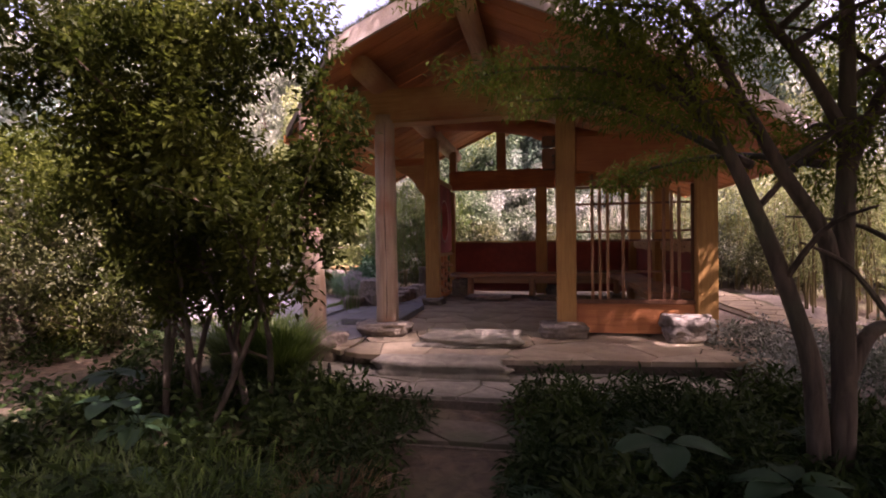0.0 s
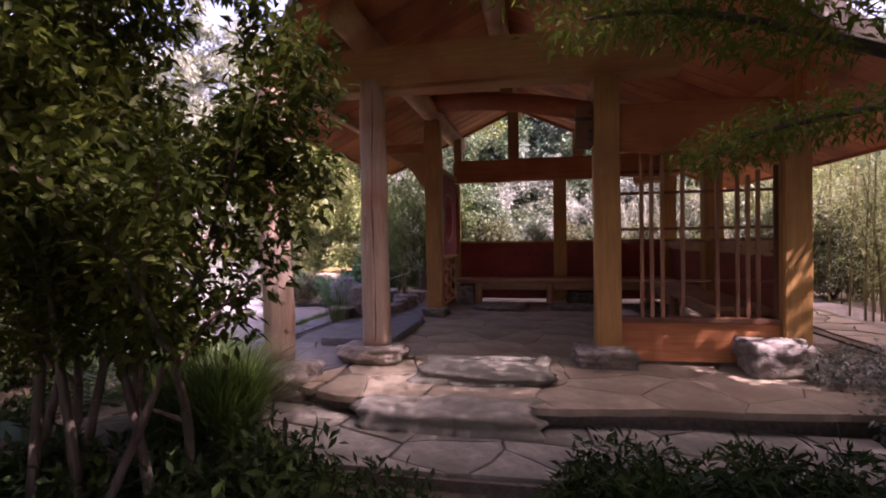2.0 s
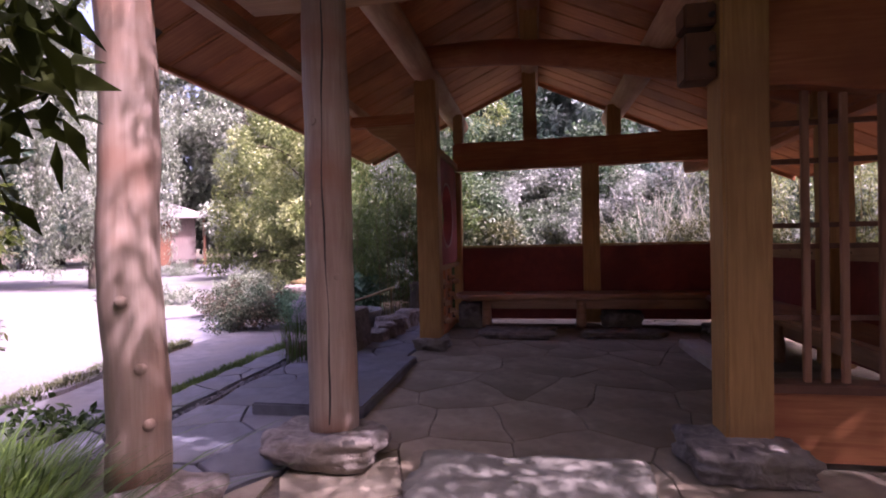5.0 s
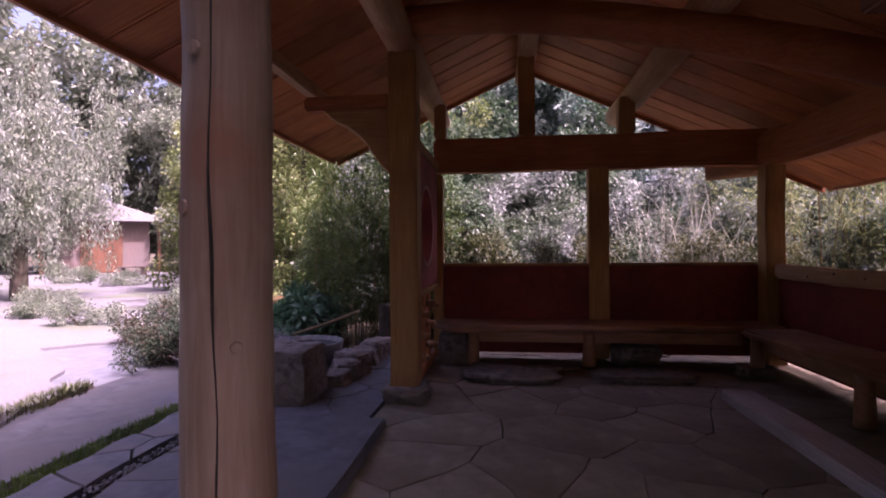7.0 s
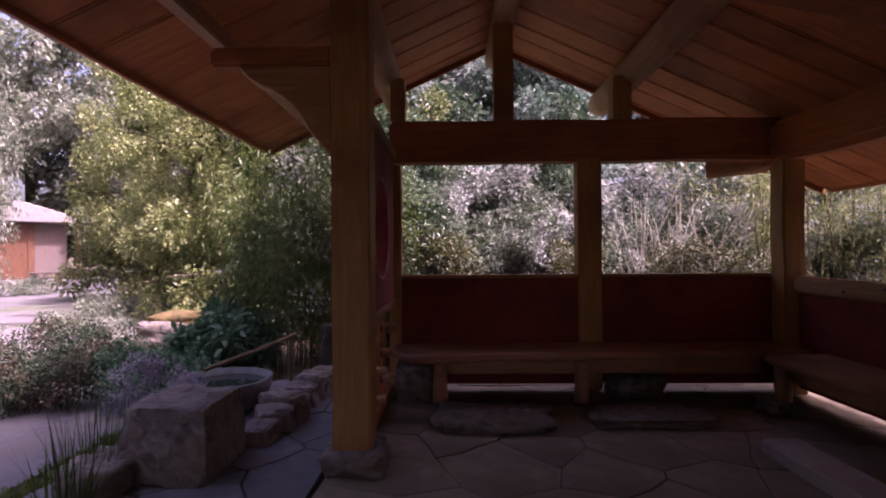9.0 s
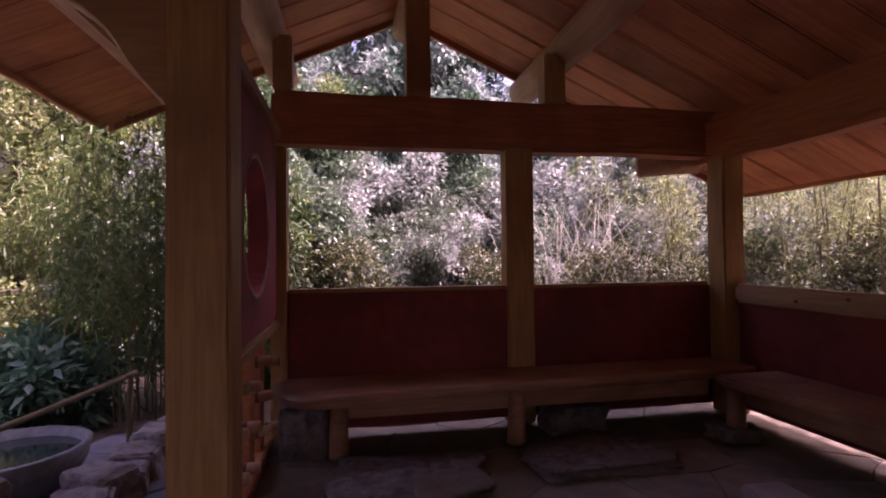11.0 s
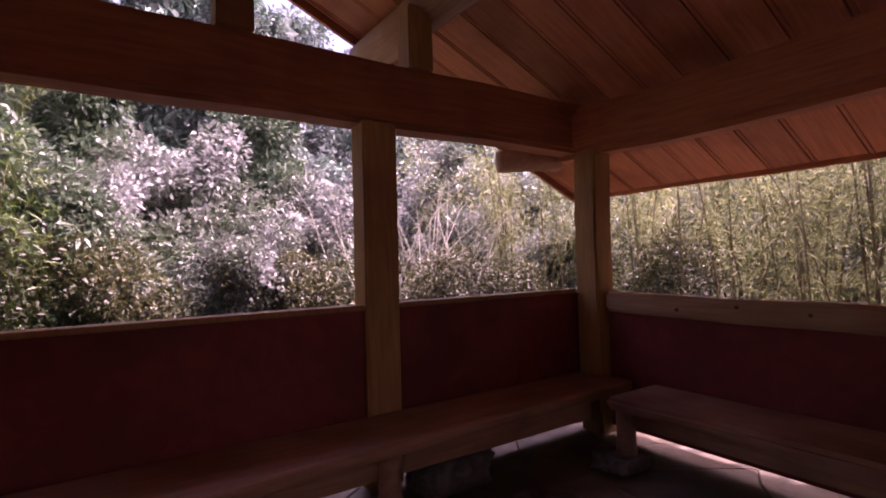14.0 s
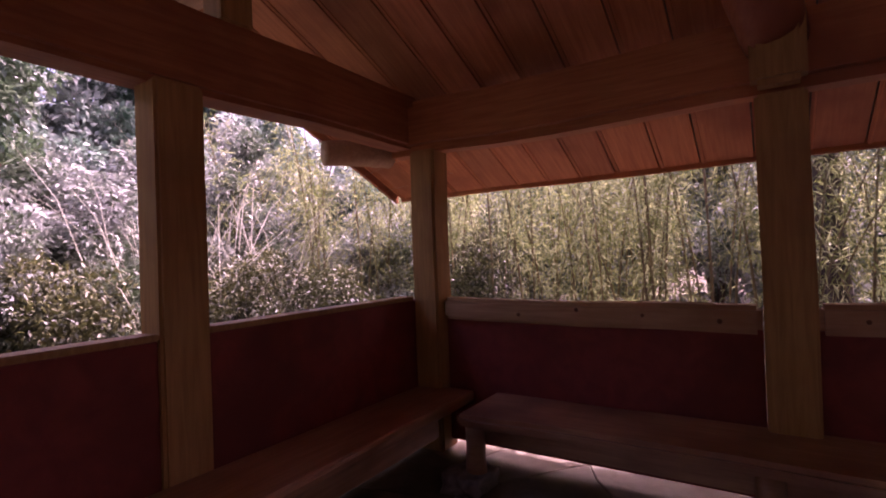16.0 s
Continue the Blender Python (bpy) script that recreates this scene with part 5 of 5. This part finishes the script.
tuft("foreground_grass", "dark drooping grass at the path edge", [(-0.95, 2.6, -0.4, 0.2), (-1.05, 3.1, -0.36, 0.22), (-1.4, 3.7, -0.33, 0.25), (-1.15, 2.2, -0.42, 0.2)], 1400, 0.25, 0.008, 504, L_DRY)
tuft("basin_grass", "thin grass blades before the stone block", [(-3.1, 8.7, -0.06, 0.15), (-3.3, 9.2, -0.06, 0.2)], 160, 0.55, 0.006, 505, lean=0.2)


def ground_cover(name, label, box, n, leaf, material, seed, h=(0.05, 0.28), count=9000):
    rng = np.random.default_rng(seed)
    spots, rad = [], []
    for _ in range(n):
        x, y = rng.uniform(box[0], box[1]), rng.uniform(box[2], box[3])
        spots.append(np.array((x, y, ground_z(x, y) + rng.uniform(*h))))
        rad.append(rng.uniform(0.1, 0.2))
    ob = leaf_part(name, None, material, spots, rad, count, leaf[0], leaf[1], seed)
    return tagged(ob, label, "plants", kind="stuff")


ground_cover("ground_cover", "dark ferny ground cover beside the path", (0.3, 2.3, 1.9, 4.75), 230, (0.1, 0.024), L_LOW, 601, (0.03, 0.28), 22000)
ground_cover("ground_cover", "low dark plants creeping over the path edge", (-1.5, -0.8, 2.6, 4.4), 60, (0.08, 0.025), L_LOW, 606, (0.02, 0.2), 4500)
ground_cover("ground_cover", "low dark plants at the step ends", (-0.05, 0.4, 3.3, 4.7), 45, (0.08, 0.025), L_LOW, 607, (0.04, 0.24), 4000)
ground_cover("ground_cover", "low leafy ground cover under the shrub", (-3.8, -1.3, 2.0, 4.6), 150, (0.11, 0.04), L_LOW, 602, (0.03, 0.22), 9000)
ground_cover("ground_cover", "low sunlit leaves by the corner post", (1.9, 3.6, 4.6, 6.4), 90, (0.06, 0.024), L_HEDGE, 603, (0.03, 0.4), 9000)
ground_cover("ground_cover", "low dark green plants under the trees", (-7.0, -3.6, 3.0, 7.0), 140, (0.09, 0.05), L_LOW, 604, (0.0, 0.1), 6000)
ground_cover("ground_cover", "leafy ground cover behind the pavilion", (-3.0, 4.0, 12.7, 13.6), 90, (0.07, 0.03), L_LOW, 605, (0.02, 0.4), 9000)


# broad-leaved plant beside the path
def broad_leaves(at, seed, scale=1.0, n=5, rise=0.12):
    rng = np.random.default_rng(seed)
    t = thing("broad_leaf_plant", "low plant with a few broad rounded leaves", "plant", at, "broad-leaved plants")
    for k in range(n):
        a = 2 * math.pi * k / n + rng.uniform(-0.3, 0.3)
        ln, wd = 0.2 * scale * rng.uniform(0.8, 1.2), 0.12 * scale
        bm = bmesh.new()
        rows = []
        for i in range(7):
            u = i / 6
            w = wd * math.sin(math.pi * min(1, 0.08 + 0.92 * u)) ** 0.7 / 2 if 0 < u < 1 else 0.004
            z = rise + 0.1 * u - 0.16 * u * u
            c = Vector((math.cos(a), math.sin(a), 0)) * (0.03 + ln * u)
            s = Vector((-math.sin(a), math.cos(a), 0))
            rows.append([bm.verts.new(c + s * w * q + Vector((0, 0, z + 0.02 * abs(q)))) for q in (-1, -0.5, 0, 0.5, 1)])
        for r0, r1 in zip(rows, rows[1:]):
            for j in range(4):
                bm.faces.new((r0[j], r0[j + 1], r1[j + 1], r1[j]))
        leaf = part("leaf", bm, L_FERN, t, smooth=True)
        part("stalk", tube([(0, 0, 0), (0.015 * math.cos(a), 0.015 * math.sin(a), rise * 0.5), (0.03 * math.cos(a), 0.03 * math.sin(a), rise)], [0.006, 0.005, 0.004], 5), L_LOW, leaf)
    return t


for i, (x, y, s, rise) in enumerate([(0.76, 3.4, 1.6, 0.42), (1.25, 3.1, 1.3, 0.4), (0.62, 2.7, 1.0, 0.3), (-2.3, 3.0, 1.3, 0.24), (-1.9, 2.6, 1.2, 0.2), (-2.7, 3.6, 1.4, 0.24), (-3.2, 3.9, 1.5, 0.26), (-3.7, 4.4, 1.4, 0.26)]):
    broad_leaves((x, y, ground_z(x, y) - 0.02), 700 + i, s, 4 + i % 3, rise)


def fern(at, seed, size):
    """A crown of arching fronds, each a stalk with two rows of narrow leaflets."""
    rng = np.random.default_rng(seed)
    t = thing("fern", "dark blue-green fern with arching fronds by the path", "fern", at, "ferns beside the path")
    for k in range(11):
        a = 2 * math.pi * k / 11 + rng.uniform(-0.25, 0.25)
        out, side = Vector((math.cos(a), math.sin(a), 0)), Vector((-math.sin(a), math.cos(a), 0))
        ln, up = size * rng.uniform(0.8, 1.15), size * rng.uniform(0.7, 1.0)
        line = [out * (ln * u) + Vector((0, 0, up * (1.5 * u - 1.05 * u * u))) for u in [i / 18 for i in range(19)]]
        bm = tube(line, [0.005 - 0.0002 * i for i in range(19)], 4)
        for i in range(3, 19):
            w = 0.3 * size * math.sin(math.pi * (i - 1.5) / 18.5) ** 0.8
            for q in (-1, 1):
                tip = line[i] + side * (q * w) + out * (0.35 * w) - Vector((0, 0, 0.25 * w))
                mid = line[i].lerp(tip, 0.4)
                v = [bm.verts.new(c) for c in (line[i], mid + out * 0.013 * size * 2, tip, mid - out * 0.013 * size * 2)]
                bm.faces.new(v)
        part("frond", bm, L_FERN, t)
    return t


for i, (x, y, size) in enumerate([(0.35, 3.3, 0.5), (0.5, 2.75, 0.46), (1.0, 3.75, 0.52), (0.3, 4.0, 0.42), (1.5, 3.6, 0.5), (1.15, 2.6, 0.45), (0.85, 4.35, 0.45), (1.75, 4.35, 0.45), (-1.3, 3.3, 0.4)]):
    fern((x, y, ground_z(x, y) - 0.02), 760 + i, size)

stake = thing("garden_lamp_stake", "thin black metal stake lamp by the steps", "lamp", (-1.75, 4.71, -0.3))
part("rod", tube([(0, 0, 0), (0, 0, 0.3)], [0.011, 0.011], 8), M_IRON, stake)
part("cap", tube([(0, 0, 0.3), (0, 0, 0.33), (0, 0, 0.37)], [0.018, 0.018, 0.008], 8), M_IRON, stake)

# far garden hut
hut = thing("garden_hut", "small reddish wooden garden hut with a low roof", "hut", (-27.7, 36.0, 0.0))
hut.rotation_euler, hut.scale = (0, 0, radians(38)), (1.6, 1.6, 1.5)
part("wall", rough_box((-1.6, -1.2, 0), (1.6, 1.2, 2.3), 0.02), M_HUT, hut)
part("roof", profile_piece([(-2.2, 2.2), (2.2, 2.2), (2.2, 2.32), (0, 3.1), (-2.2, 2.32)], -1.7, 1.7, 0.02), M_HUTROOF, hut)
d = part("door", rough_box((-0.55, -1.25, 0.0), (0.45, -1.205, 1.95), 0.01), M_DARKWOOD, hut, "red-brown board door")
part("handle", tube([(0.3, -1.26, 0.95), (0.3, -1.3, 0.95)], [0.03, 0.03], 8), M_IRON, d)
part("jamb", rough_box((-0.75, -1.28, 0.0), (-0.56, -1.2, 2.1), 0.01), M_DARKWOOD, hut)
part("jamb", rough_box((0.46, -1.28, 0.0), (0.65, -1.2, 2.1), 0.01), M_DARKWOOD, hut)
part("lintel", rough_box((-0.75, -1.28, 1.96), (0.65, -1.2, 2.16), 0.01), M_DARKWOOD, hut)
part("porch_post", rough_box((-2.0, -1.6, 0), (-1.88, -1.48, 2.2), 0.01), M_DARKWOOD, hut)
part("porch_post", rough_box((1.88, -1.6, 0), (2.0, -1.48, 2.2), 0.01), M_DARKWOOD, hut)
cabin = thing("garden_bench", "low wooden bench and table by the hut", "bench", (-22.6, 32.2, -0.02))
part("seat", rough_box((-0.8, -0.25, 0.42), (0.8, 0.25, 0.5), 0.01), M_HUT, cabin)
for x in (-0.65, 0.65):
    part("leg", rough_box((x - 0.06, -0.2, 0), (x + 0.06, 0.2, 0.42), 0.01), M_HUT, cabin)

# ---- paving pieces ----
paving("flagstone", floor, [(-1.93, 5.2), (2.28, 5.2), (2.28, 11.28), (-1.93, 11.28)], 0.66, -0.008, M_FLAG, 1, 0.0, front=floor_front)
paving("flagstone", floor, [(-2.36, 5.2), (-1.95, 5.2), (-1.95, 6.25), (-2.33, 5.66)], 0.6, -0.008, M_FLAG, 9, 0.0, front=floor_front)
paving("flagstone", terrace, [(-3.11, 6.42), (-2.34, 5.68), (-1.965, 6.3), (-1.965, 11.58), (-3.11, 11.58)], 0.6, -0.012, M_FLAGBLUE, 2, 0.004)
paving("flagstone", tier, [(-2.7, 5.95), (-2.28, 5.02), (-1.63, 4.6), (0.1, 4.6), (1.85, 4.83), (1.85, 5.5), (-1.2, 5.7)], 0.5, -0.155, M_TIER, 3, 0.006)
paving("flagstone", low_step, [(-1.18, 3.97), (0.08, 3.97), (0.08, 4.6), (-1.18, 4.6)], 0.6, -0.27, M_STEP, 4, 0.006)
paving("flagstone", rear_walk, [(-1.88, 11.37), (2.1, 11.37), (2.1, 12.58), (-1.88, 12.58)], 0.6, -0.03, M_FLAG, 5, 0.006)
paving("flagstone", rear_walk, [(3.22, 6.02), (3.88, 6.02), (3.98, 12.5), (3.22, 12.5)], 0.5, -0.03, M_FLAG, 7, 0.006)
edge_slabs = thing("edge_slabs", "row of grey stone slabs beside the pebble drain", "paving", (0, 0, 0), kind="structure")
paving("slab", edge_slabs, [(-3.6, 6.2), (-3.25, 6.2), (-3.25, 10.0), (-3.55, 10.0)], 0.55, -0.02, M_FLAGBLUE, 6, 0.008, 0.12)


def pebbles():
    rnd = random.Random(8)
    bm = bmesh.new()
    for i in range(520):
        y = rnd.uniform(6.3, 9.6)
        x = -3.19 + rnd.uniform(-0.035, 0.035)
        r = rnd.uniform(0.01, 0.022)
        m = Matrix.LocRotScale((x, y, -0.04 + rnd.uniform(0, 0.012)), Euler((rnd.random(), rnd.random(), rnd.random() * 6)), (r, r * 0.8, r * 0.6))
        bmesh.ops.create_icosphere(bm, subdivisions=1, radius=1, matrix=m)
    return bm


tagged(part("pebbles", pebbles(), M_PEBBLE, None, smooth=True), "dark pebbles in a narrow drain", "pebbles", kind="stuff")


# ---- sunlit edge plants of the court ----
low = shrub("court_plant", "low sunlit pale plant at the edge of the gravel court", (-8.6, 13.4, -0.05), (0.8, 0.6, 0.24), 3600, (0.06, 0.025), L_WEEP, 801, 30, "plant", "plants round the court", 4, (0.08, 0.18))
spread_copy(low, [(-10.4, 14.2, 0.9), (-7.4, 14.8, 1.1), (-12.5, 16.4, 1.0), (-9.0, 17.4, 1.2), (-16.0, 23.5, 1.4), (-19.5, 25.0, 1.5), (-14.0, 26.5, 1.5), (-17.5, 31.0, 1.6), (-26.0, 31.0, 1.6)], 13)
